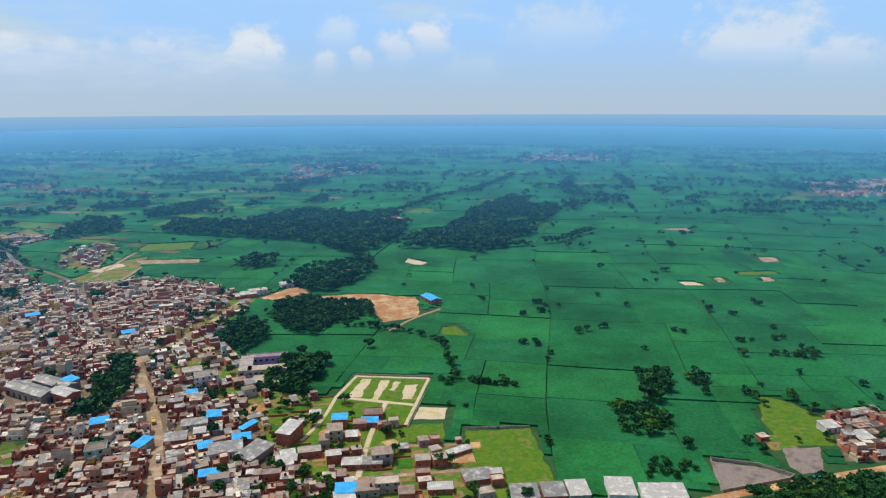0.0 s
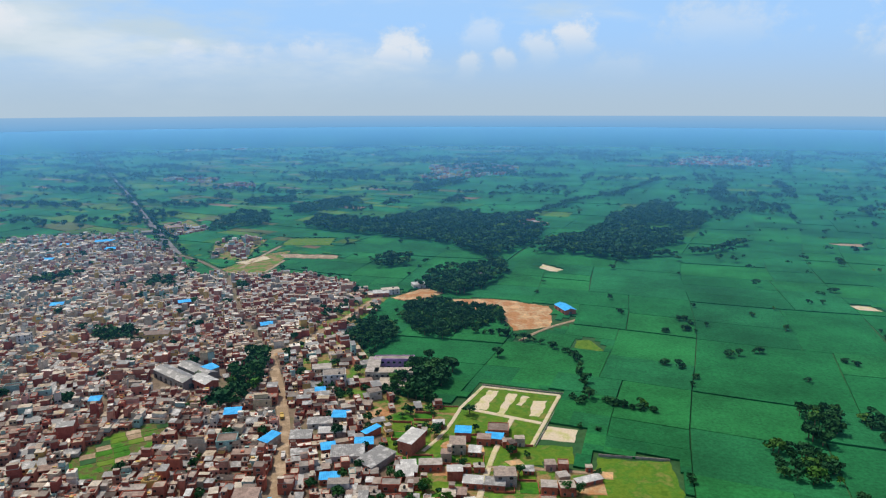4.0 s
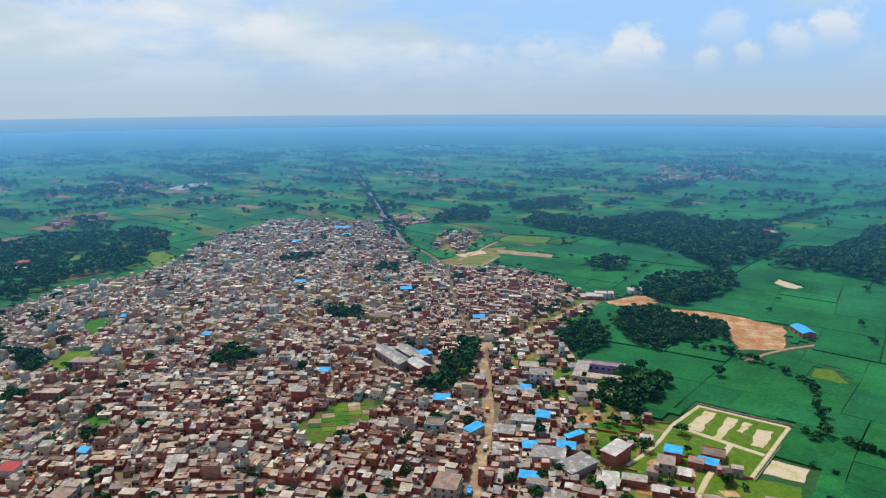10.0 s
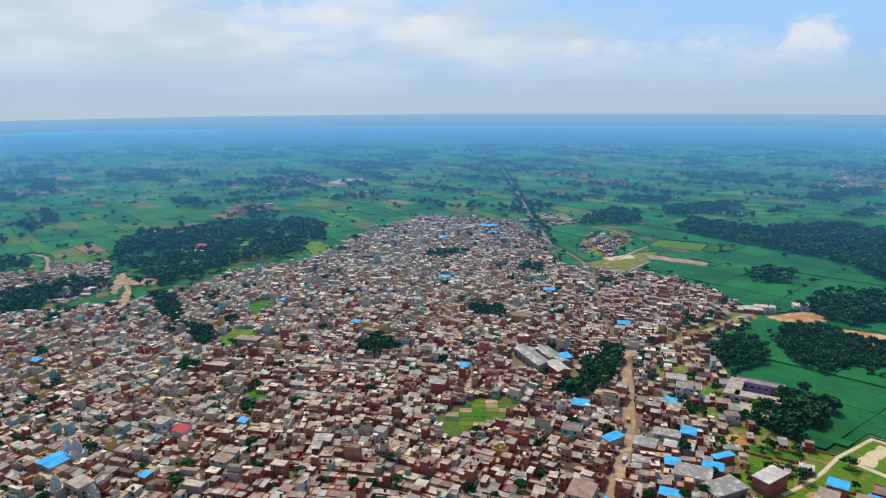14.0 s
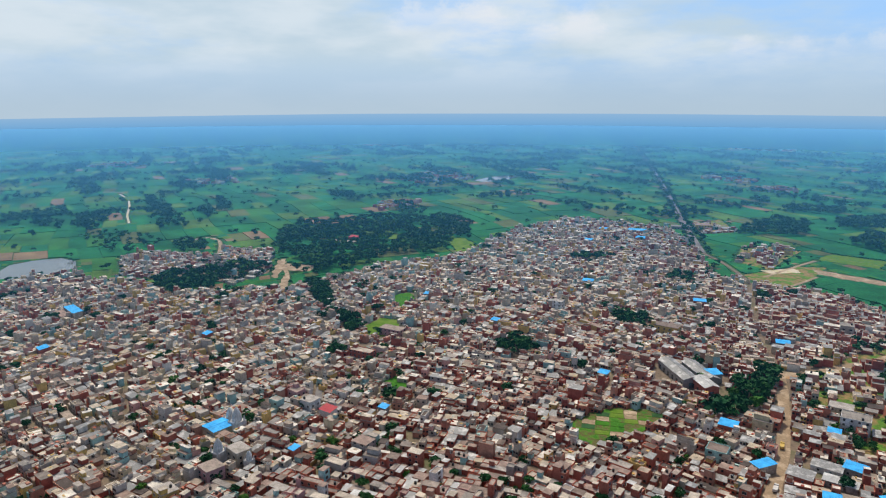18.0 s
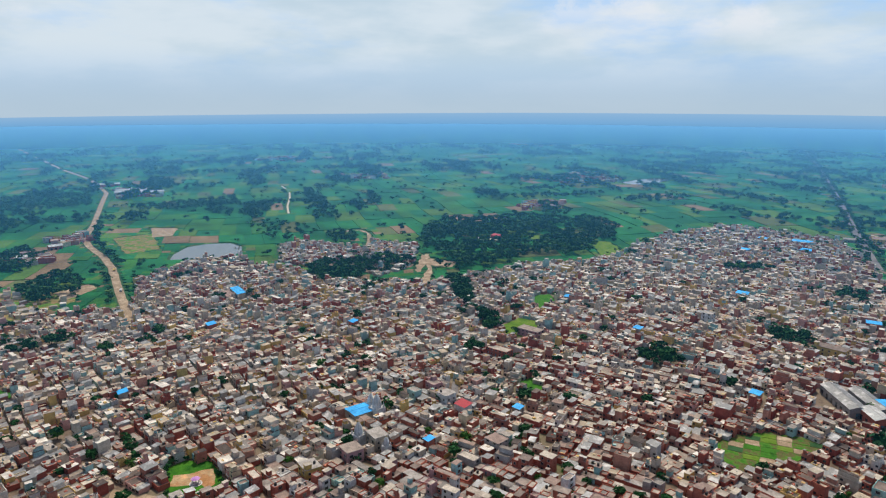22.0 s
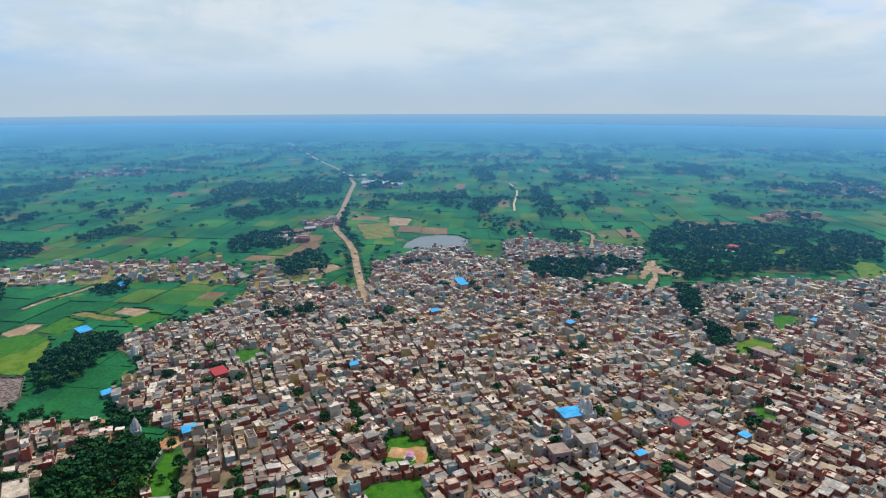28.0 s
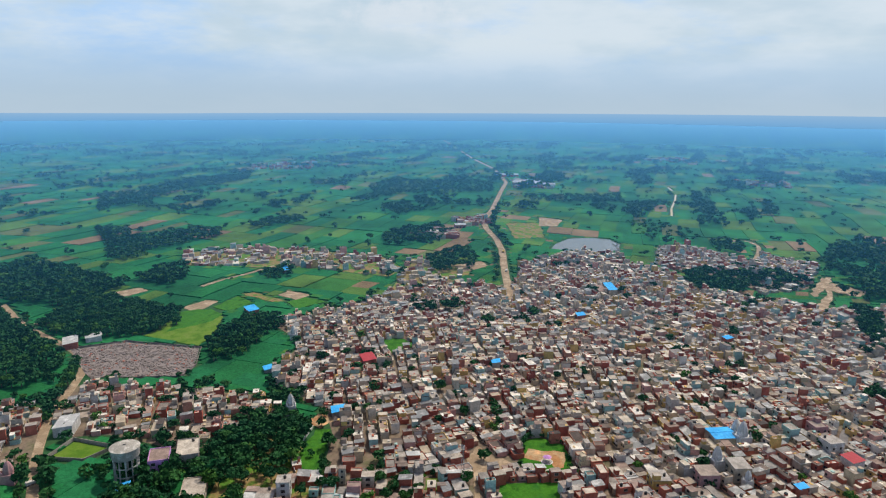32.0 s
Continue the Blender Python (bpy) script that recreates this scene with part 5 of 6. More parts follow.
def landmark_buildings():
    # the brick kiln's shed in the fields, under a bright blue roof
    gable_shed(bearing(2, 546, 28), 10, 19, 4.5, 1.4, BRICK, BLUE, "brick shed with a bright blue sheet roof in the fields", bays=3)
    # hall beside the temples
    gable_shed(bearing(-333, 99, 14), 11, 12, 5.0, 0.5, CREAM, BLUE, "hall under a bright blue sheet roof")
    site(-333, 99, 9)
    # roofs of blue sheet along the main road
    for x, y, w, d, h, turn, words in ((-177, 318, 9, 7, 4.5, 20, "low shop"), (-144, 293, 6, 10, 5.0, -20, "shop by the road"), (-117, 325, 9, 7, 4.5, 10, "brick shop"), (-112, 291, 7, 6, 4.0, 25, "yard shed"), (-96, 299, 9, 6, 4.0, 15, "yard shed"), (-96, 312, 4, 10, 4.0, -35, "narrow shed"), (-102, 265, 9, 5, 3.8, 15, "low house"), (-37, 250, 9, 7, 4.2, 5, "low house"), (-48, 316, 8, 6, 6.0, 5, "brick house"), (-32, 316, 9, 5, 4.0, 0, "house"), (-332, -101, 8, 7, 4.5, 20, "shed"), (-493, -219, 14, 8, 5.0, 40, "long shed"), (-244, -172, 9, 6, 4.0, 25, "shed between trees"), (-382, -161, 7, 5, 4.0, 30, "small shed"), (-557, 728, 22, 9, 5.0, 30, "long hall"), (-553, 627, 12, 8, 5.0, 20, "hall"), (-520, 690, 14, 9, 5.0, 20, "hall"), (-590, 700, 10, 8, 5.0, 20, "hall"), (-223, 462, 9, 6, 5.0, 30, "house"), (-318, 506, 10, 6, 5.0, 35, "house"), (-300, 180, 5, 4, 6.0, 20, "roof-top room"), (-285, 120, 4, 4, 7.0, 15, "roof-top room"), (-620, -240, 16, 8, 4.5, 30, "shed"), (-262, 318, 6, 5, 5.0, 20, "house"), (-380, 330, 6, 5, 6.0, 20, "house"), (-470, 330, 7, 5, 6.0, 30, "house"), (-420, 480, 10, 7, 5.0, 30, "house"), (-140, 355, 6, 5, 4.0, 20, "lean-to"), (-410, -20, 6, 5, 6.0, 10, "house"), (-520, 40, 8, 6, 5.0, 10, "house"), (-480, 140, 6, 5, 6.0, 20, "house")):
        lean_to(bearing(x, y, turn), w, d, h, 0.7, RNG.choice((BRICK, BRICK, CREAM, PLASTER)), BLUE, f"{words} with a bright blue sheet roof" if " " in words else f"brick {words} under a bright blue sheet roof", "sheet_roofed_house", "house", "blue roofs")
        site(x, y, max(w, d) * 0.5 + 2.5)
    # other tin roofs
    for x, y, w, d, h, turn, roof, words in ((-116, 308, 14, 5, 3.8, 15, PALE_TIN, "long shed with a white sheet roof"), (-101, 288, 16, 10, 4.2, 15, TIN, "workshop with a grey sheet roof"), (-86, 285, 11, 17, 4.2, -28, TIN, "workshop with a grey sheet roof"), (-130, 300, 11, 8, 4.0, 15, TIN, "workshop with a grey sheet roof"), (-126, 317, 13, 6, 3.8, 15, TIN, "open shed with a grey sheet roof"), (-69, 274, 8, 5, 3.6, 15, PALE_TIN, "low house with a white sheet roof"), (-69, 282, 7, 6, 3.6, 15, PALE_TIN, "low house with a white sheet roof"), (-72, 302, 8, 14, 7.5, -18, PALE_TIN, "brick house with a white roof"), (42, 246, 12, 10, 4.0, 3, TIN, "low shed with a grey sheet roof"), (55, 247, 10, 10, 4.0, 3, TIN, "low shed with a grey sheet roof"), (66, 248, 9, 11, 4.0, 3, PALE_TIN, "low shed with a pale sheet roof"), (85, 248, 12, 13, 4.5, -4, PALE_TIN, "store with a pale sheet roof"), (98, 244, 10, 10, 4.5, -4, PALE_TIN, "store with a pale sheet roof"), (108, 244, 9, 10, 4.5, -4, PALE_TIN, "store with a pale sheet roof"), (-314, 153, 8, 6, 7.0, 20, RED_TIN, "house with a magenta-red roof"), (-407, -103, 13, 8, 5.0, 28, RED_TIN, "hall with a dark red sheet roof"), (-294, -234, 14, 9, 6.0, 20, PALE_TIN, "white warehouse with a pale roof"), (-405, -312, 16, 9, 5.0, 35, PALE_TIN, "white farm shed by the rubble lot"), (-417, -303, 8, 10, 4.5, 35, PALE_TIN, "white farm shed by the rubble lot"), (-738, 405, 12, 8, 5.0, 30, RED_TIN, "hall with a red roof in a clearing"), (-100, 372, 16, 10, 4.5, 8, SLAB, "long beige store by the plots"), (212, 305, 9, 7, 4.0, 10, PALE_TIN, "shed with a pale roof"), (222, 293, 9, 8, 4.0, 10, PALE_TIN, "shed with a pale roof"), (-161, 566, 14, 8, 4.5, 20, PALE_TIN, "low store with a pale roof"), (-134, 600, 12, 8, 4.5, 30, PALE_TIN, "low white store with a pale roof"), (-78, 655, 14, 7, 4.0, 10, PALE_TIN, "farm shed with a pale roof")):
        lean_to(bearing(x, y, turn), w, d, h, 0.8, RNG.choice((BRICK, PLASTER, WHITE)), roof, words, "sheet_roofed_house", "house", "sheet roofs")
        site(x, y, max(w, d) * 0.5 + 2.0)
    # the mill: two long grey halls with a blue bay
    gable_shed(bearing(-236, 358, 62), 10, 34, 5.5, 1.5, PLASTER, TIN, "long grey mill hall with a sheet roof", "mill_hall", "mill", 6)
    gable_shed(bearing(-227, 368, 62), 9, 30, 5.5, 1.5, PLASTER, TIN, "long grey mill hall with a sheet roof", "mill_hall", "mill", 6)
    gable_shed(bearing(-213, 352, 62), 9, 16, 6.0, 1.2, BRICK, PALE_TIN, "mill store with a pale sheet roof", "mill_hall", "mill", 3)
    lean_to(bearing(-219, 369, 62), 9, 8, 6.8, 0.6, PLASTER, BLUE, "mill bay with a bright blue roof", "mill_bay", "mill")
    site(-236, 358, 18), site(-227, 366, 19), site(-213, 352, 13)
    # the school: a court of two-storey wings, white outside and purple within
    for x, y, w, d, turn, wall, words in ((-117, 390, 8, 26, 10, CREAM, "cream"), (-102, 383, 24, 8, 10, CREAM, "cream"), (-107, 404, 26, 7, 10, LILAC, "purple and white")):
        flat_house("school_wing", bearing(x, y, turn), w, d, 7.2, wall, words, RNG, "school", "wings of the school", 3.4, 1, False, label=f"two-storey {words} school wing round a court", window=WIDE_WINDOW)
        site(x, y, max(w, d) * 0.5 + 3)
    # single tall blocks
    for x, y, w, d, h, turn, wall, words in ((-137, 372, 14, 11, 10.0, 20, WHITE, "white"), (-150, 385, 12, 9, 7.0, 20, CREAM, "cream"), (-129, 236, 11, 13, 10.0, 15, CREAM, "cream"), (-164, 287, 10, 9, 7.0, 20, TEAL, "pale teal"), (-375, 394, 8, 7, 13.0, 20, WHITE, "white"), (-292, 423, 20, 9, 8.0, 20, OCHRE, "ochre yellow"), (-524, 827, 22, 18, 7.0, 40, OCHRE, "orange brick"), (-540, 800, 26, 12, 5.0, 40, PLASTER, "grey"), (-265, -166, 12, 9, 11.0, 25, LILAC, "pink"), (-276, -158, 16, 10, 9.0, 25, PLASTER, "grey"), (-243, -139, 26, 10, 6.0, 20, CREAM, "beige"), (-595, 62, 22, 7, 7.0, 8, CREAM, "cream"), (-330, 150, 8, 8, 9.0, 20, WHITE, "white"), (-270, 150, 9, 8, 9.5, 20, PLASTER, "grey"), (-410, 255, 18, 9, 7.0, 25, PINK, "pink"), (-385, 215, 17, 8, 6.0, 25, BRICK, "red"), (-300, 98, 10, 8, 9.0, 10, CREAM, "cream"), (-285, 60, 9, 8, 8.0, 10, OCHRE, "yellow"), (-292, 82, 9, 9, 8.5, 10, PINK, "pink"), (-31, 327, 11, 9, 4.0, 5, BRICK, "unfinished red brick"), (-348, 150, 8, 7, 8.0, 15, PINK, "salmon pink"), (-155, 575, 16, 8, 6.0, 25, WHITE, "white"), (-210, 530, 9, 8, 9.0, 25, CREAM, "cream")):
        flat_house("large_house", bearing(x, y, turn), w, d, h * 0.78, wall, words, RNG, "house", "large houses", 2.7, 1, True)
        site(x, y, max(w, d) * 0.5 + 2.5)
    # scattered houses of the new quarter beside the fields
    for x, y, w, d, h, roof in (
            (-63, 327, 6, 5, 3.2, PALE_TIN),
            (-69, 278, 10, 5, 3.2, PALE_TIN),
            (-37, 274, 9, 6, 3.4, PALE_TIN),
            (5, 252, 11, 5, 3.2, PALE_TIN),
            (-40, 302, 6, 6, 3.2, PALE_TIN),
            (31, 264, 6, 4, 3, PALE_TIN),
            (-27, 274, 9, 6, 3.6, TIN),
            (-13, 289, 5, 4, 2.8, TIN),
            (22, 260, 13, 9, 4, TIN),
            (-25, 287, 3, 2.5, 2.6, PALE_TIN),
            (-37, 245, 9, 6, 3.4, PALE_TIN)):
        lean_to(bearing(x, y, RNG.uniform(2, 14)), w, d, h, 0.5, BRICK, roof, "small brick house with a pale sheet roof among gardens", "sheet_roofed_house", "house", "sheet roofs")
        site(x, y, max(w, d) * 0.5 + 1.5)
    for x, y, w, d, h, wall, words in (
            (-49, 304, 8, 9, 5.6, CREAM, "cream plastered"),
            (-59, 285, 11, 6, 3.6, BRICK, "red brick"),
            (-53, 294, 5, 5, 4.6, CREAM, "cream plastered"),
            (-23, 279, 10, 8, 5.6, PLASTER, "grey plastered"),
            (-3, 275, 7, 6, 4, BRICK, "red brick"),
            (5, 275, 7, 6, 4.6, BRICK, "red brick"),
            (-3, 295, 5, 5, 3.4, PINK, "faded pink"),
            (3, 295, 5, 5, 4, BRICK, "red brick"),
            (-3, 263, 7, 5, 4, BRICK, "red brick"),
            (-2, 257, 6, 4, 3.4, BRICK, "red brick"),
            (31, 257, 6, 5, 3.8, BRICK, "red brick"),
            (-28, 252, 11, 9, 3.6, PLASTER, "grey plastered"),
            (-19, 254, 11, 7, 5, PLASTER, "grey plastered"),
            (-10, 247, 7, 7, 4.2, BRICK, "red brick"),
            (-25, 313, 5, 4, 3.4, BRICK, "red brick"),
            (-19, 315, 5, 4, 4.4, CREAM, "cream plastered"),
            (15, 296, 3, 3, 2.6, BRICK, "red brick"),
            (-44, 285, 9, 4, 3, BRICK, "red brick"),
            (-36, 287, 5, 4, 3, BRICK, "red brick"),
            (-37, 314, 7, 6, 3.8, BRICK, "red brick"),
            (25, 247, 7, 6, 3.6, PLASTER, "grey plastered"),
            (-50, 253, 7, 6, 3.4, BRICK, "red brick"),
            (-46, 261, 6, 6, 3.4, BRICK, "red brick"),
            (-73, 265, 9, 6, 3.6, BRICK, "red brick"),
            (-65, 261, 6, 6, 3.6, BRICK, "red brick"),
            (-70, 318, 5, 4, 3, BRICK, "red brick"),
            (-109, 343, 8, 7, 3.2, BRICK, "red brick")):
        flat_house("garden_house", bearing(x, y, RNG.uniform(2, 14)), w, d, h, wall, words, RNG, "house", "houses of the new quarter", 2.9, 1, True, label=f"small {words} house standing among green gardens")
        site(x, y, max(w, d) * 0.5 + 1.5)
    lean_to(bearing(-595, 70, 8), 24, 7, 8.0, 0.6, CREAM, BLUE, "long cream hall with a bright blue roof", "sheet_roofed_house", "house")
    site(-595, 70, 14)


def water_tower(x, y):
    tower = thing("water_tower", pose(x, y, 0), "round concrete water tower on a ring of columns", "water tower")
    r, leg = 5.2, 13.0
    for k in range(12):
        a = 2 * math.pi * k / 12
        part("column", cylinder(8, 0.32, 0.30, -0.2, leg, r * math.cos(a), r * math.sin(a)), CONCRETE, tower)
    for z in (4.2, 8.4, 12.4):
        bm = bmesh.new()
        ring = [[bm.verts.new(((r + o) * math.cos(2 * math.pi * k / 24), (r + o) * math.sin(2 * math.pi * k / 24), z + h)) for k in range(24)] for o, h in ((-0.18, 0), (0.18, 0), (0.18, 0.4), (-0.18, 0.4))]
        for a, b in ((0, 1), (1, 2), (2, 3), (3, 0)):
            for k in range(24):
                bm.faces.new((ring[a][k], ring[a][(k + 1) % 24], ring[b][(k + 1) % 24], ring[b][k]))
        bmesh.ops.recalc_face_normals(bm, faces=bm.faces[:])
        part("ring_beam", bm, CONCRETE, tower)
    bm = cylinder(32, 5.9, 6.3, leg, leg + 4.2)
    part("tank", bm, CONCRETE, tower, "stained concrete tank")
    bm = cylinder(32, 6.5, 2.0, leg + 4.2, leg + 5.2)
    part("dome", bm, CONCRETE, tower)
    part("hatch", cylinder(8, 0.7, 0.7, leg + 5.1, leg + 5.7), CONCRETE, tower)
    part("centre_shaft", cylinder(10, 0.9, 0.9, -0.1, leg), CONCRETE, tower)
    site(x, y, 10)


def temple(x, y, tall, wide, material, words, turn=0):
    home = thing("temple", pose(x, y, 0, 0, 0, turn), f"{words} temple with a tapering spire", "temple", "temples")
    part("hall", box_mesh(-wide * 0.9, -wide * 0.9, -0.1, wide * 0.9, wide * 0.9, tall * 0.42, 0.1), material, home)
    bm = bmesh.new()
    rings = []
    for k in range(9):
        s = k / 8
        r = wide * 0.62 * (1 - s ** 1.8) ** 0.8 + 0.18
        rings.append([bm.verts.new((r * math.cos(2 * math.pi * j / 16) * (1.1 if j % 2 else 0.94), r * math.sin(2 * math.pi * j / 16) * (1.1 if j % 2 else 0.94), tall * (0.42 + 0.50 * s))) for j in range(16)])
    for a, b in zip(rings, rings[1:]):
        for j in range(16):
            bm.faces.new((a[j], a[(j + 1) % 16], b[(j + 1) % 16], b[j]))
    bm.faces.new(rings[-1])
    part("spire", bm, material, home)
    for a in (-1, 1):
        for b in (-1, 1):
            part("corner_turret", cylinder(8, wide * 0.18, 0.08, tall * 0.42, tall * 0.60, a * wide * 0.68, b * wide * 0.68), material, home)
    part("finial", cylinder(8, 0.3, 0.05, tall * 0.92, tall), OCHRE, home, "gilded finial")
    site(x, y, wide + 2.5)




def mast(x, y, tall):
    """A slim three-legged lattice mast with cross bracing and small aerials."""
    tower = thing("radio_mast", pose(x, y, 0), "slim grey lattice radio mast", "mast")
    foot = [(1.2 * math.cos(a), 1.2 * math.sin(a)) for a in (0.3, 0.3 + 2.094, 0.3 + 4.189)]

    def rod(a, b, r):
        a, b = Vector(a), Vector(b)
        bm = bmesh.new()
        bmesh.ops.create_cone(bm, cap_ends=True, segments=5, radius1=r, radius2=r, depth=(b - a).length, matrix=Matrix.Translation((a + b) / 2) @ (b - a).to_track_quat("Z", "Y").to_matrix().to_4x4())
        return bm

    for fx, fy in foot:
        part("leg", rod((fx, fy, -0.2), (fx * 0.25, fy * 0.25, tall), 0.09), TIN, tower)
    for k in range(9):
        s0, s1 = 1 - 0.75 * k / 9, 1 - 0.75 * (k + 1) / 9
        for j in range(3):
            (ax, ay), (bx, by) = foot[j], foot[(j + 1) % 3]
            part("brace", rod((ax * s0, ay * s0, tall * k / 9), (bx * s1, by * s1, tall * (k + 1) / 9), 0.05), TIN, tower)
    for k in range(3):
        part("aerial", box_mesh(foot[k][0] * 0.6 - 0.15, foot[k][1] * 0.6 - 0.15, tall - 2.2, foot[k][0] * 0.6 + 0.15, foot[k][1] * 0.6 + 0.15, tall - 0.4), WHITE, tower)
    site(x, y, 3.0)


def park_monument(x, y):
    home = thing("park_monument", pose(x, y, 0.1), "round pale platform with a blue-white kiosk in the park", "monument")
    part("platform", cylinder(20, 2.4, 2.3, 0, 0.45), CONCRETE, home)
    part("step", cylinder(20, 2.9, 2.9, 0, 0.2), WHITE, home)
    for k in range(6):
        a = 2 * math.pi * k / 6
        part("post", cylinder(6, 0.12, 0.12, 0.45, 2.6, 1.6 * math.cos(a), 1.6 * math.sin(a)), WHITE, home)
    part("roof", cylinder(6, 2.2, 0.25, 2.6, 3.5), LILAC, home, "pale violet kiosk roof")


def truck(x, y, turn, body, words):
    """A small lorry on the road."""
    home = thing("truck", pose(x, y, 0.25, 0, 0, turn), f"small {words} lorry on the dirt road", "truck", "lorries")
    part("chassis", box_mesh(-0.85, -2.6, 0.45, 0.85, 2.6, 0.65), TANK, home)
    part("cab", box_mesh(-0.95, 1.35, 0.65, 0.95, 2.6, 2.25, 0.12), body, home)
    part("windscreen", box_mesh(-0.8, 2.57, 1.4, 0.8, 2.63, 2.0), DARK, home)
    part("load_bed", box_mesh(-1.0, -2.6, 0.65, 1.0, 1.2, 1.9, 0.04), body, home)
    for sx in (-0.85, 0.85):
        for yy in (-1.7, 1.8):
            bm = bmesh.new()
            bmesh.ops.create_cone(bm, cap_ends=True, segments=10, radius1=0.45, radius2=0.45, depth=0.28, matrix=pose(sx, yy, 0.45, 0, 90, 0))
            part("wheel", bm, TANK, home)


landmark_buildings()
mast(-276, -27, 19)
park_monument(-300, 11)
for x, y, turn, body, words in ((-121.5, 243, 22, BLUE, "blue"), (-132, 282, 20, WHITE, "white"), (-150, 322, 26, OCHRE, "yellow"), (-167, 355, 28, TANK, "dark"), (-190, 397, 30, RED_TIN, "red"), (-660, -24, 85, WHITE, "white"), (-745, -31, 85, OCHRE, "yellow"), (-313, -256, 65, TANK, "dark"), (-246, -216, 50, WHITE, "white"), (180, 257, -75, BLUE, "blue")):
    truck(x, y, turn, body, words)
water_tower(-255, -176)
for x, y, tall, wide, material, words in ((-338, 107, 12, 3.0, WHITE, "white"), (-330, 108, 15, 3.8, WHITE, "white stone"), (-306, 90, 13, 3.4, WHITE, "cream"), (-330, -127, 13, 3.0, WHITE, "white"), (-246, -227, 12, 3.2, PINK, "pale pink"), (-292, 100, 9, 2.2, WHITE, "small white"), (-440, -165, 12, 3.0, WHITE, "white")):
    temple(x, y, tall, wide, material, words, 20)


def make_houses():
    rng = np.random.default_rng(9)
    pick = random.Random(4)
    plots = house_plots()
    x, y, w, d, turn = plots.T
    n = len(x)
    dist = np.hypot(x, y)
    # more brick to the north and east, more plaster in the old west
    west = np.clip((-x - y * 0.5 - 120) / 260, 0, 1)
    centre = np.exp(-((x + 350) ** 2 + (y - 500) ** 2) / 150.0 ** 2)
    east = np.clip((x + 420) / 160, 0, 1) * np.clip((y - 60) / 120, 0, 1)
    north = np.clip((y - 330) / 200, 0, 1) * np.clip((-x - 230) / 80, 0, 1)
    south = np.clip((x + 430) / 80, 0, 1) * np.clip((70 - y) / 80, 0, 1)
    brick = rng.random(n) > np.clip(0.50 + 0.15 * north + 0.28 * west + 0.25 * centre - 0.27 * east - 0.15 * south, 0, 0.88)
    wall_tint = np.where(brick, rng.uniform(0.0, 0.40, n), rng.uniform(0.40, 0.999, n))
    roof_tint = np.clip(rng.random(n) ** (1.0 - 0.2 * centre - 0.25 * north - 0.25 * west + 0.12 * east * (1 - north) + 0.4 * south), 0, 0.999)
    floors = rng.choice([1, 2, 3], n, p=[0.74, 0.23, 0.03])
    h = floors * rng.uniform(2.5, 2.9, n)
    tin = rng.random(n) < 0.14
    order = np.argsort(dist + 500 * (y < -260) + 500 * (x > 40) + 900 * (dist < 258))
    near = np.zeros(n, bool)
    near[order[:560]] = True
    names = ((BRICK, "red brick"), (BRICK, "weathered red brick"), (PLASTER, "grey plastered"), (CREAM, "cream plastered"), (WHITE, "whitewashed"), (PINK, "faded pink"), (TEAL, "pale teal"))
    for k in order[:560]:
        m = pose(x[k], y[k], 0, 0, 0, math.degrees(turn[k]) + (180 if pick.random() < 0.5 else 0))
        if tin[k]:
            lean_to(m, w[k], d[k], h[k] if floors[k] < 3 else 6.2, 0.5, BRICK, pick.choice((TIN, PALE_TIN)), "brick house under a tilted grey sheet roof", "sheet_roofed_house", "house", "sheet roofs")
            continue
        wall, words = pick.choice(names[:2]) if brick[k] else pick.choice(names[2:])
        flat_house("brick_house" if brick[k] else "plastered_house", m, w[k], d[k], h[k], wall, words, pick, storey=2.7, sunlit=0, extras=True)
    f = ~near
    x, y, w, d, h, turn, wt, rt, tin = (a[f] for a in (x, y, w, d, h, turn, wall_tint, roof_tint, tin))
    n = len(x)
    pile = Pile()
    flat = ~tin
    z = np.full(n, -0.1)
    edge = np.where(rng.random(n) < 0.6, rng.uniform(0.25, 0.6, n), 0.08)
    rim = flat & (rng.random(n) < 0.35)
    slab = flat & ~rim
    shell = tubs(x[rim], y[rim], z[rim], w[rim], d[rim], h[rim], edge[rim], turn[rim])
    pile.add(shell, TUB_F[:12], 0, wt[rim])
    pile.add(shell[:, 12:], [(0, 1, 2, 3)], 1, rt[rim])
    pile.add(boxes(x[slab], y[slab], z[slab], w[slab], d[slab], h[slab], turn[slab]), BOX_F[:4], 0, wt[slab])
    pile.add(boxes(x[slab], y[slab], z[slab] + h[slab] - 0.12, w[slab] + 0.25, d[slab] + 0.25, np.full(slab.sum(), 0.16), turn[slab]), BOX_F, 1, rt[slab])
    # sheet-roofed ones: a plain body and a tilted sheet
    pile.add(boxes(x[tin], y[tin], z[tin], w[tin], d[tin], h[tin] - 0.4, turn[tin]), BOX_F, 0, wt[tin])
    body = BOX_V[None] * np.stack([w[tin] + 0.6, d[tin] + 0.6, np.full(tin.sum(), 0.08)], -1)[:, None]
    body[:, :, 2] += h[tin][:, None] - 0.1 + body[:, :, 1] * 0.09
    pile.add(placed(body, x[tin], y[tin], z[tin], turn[tin]), BOX_F, np.array([2] * 5), rt[tin])
    # stair rooms, upper rooms, tanks
    c, s = np.cos(turn), np.sin(turn)

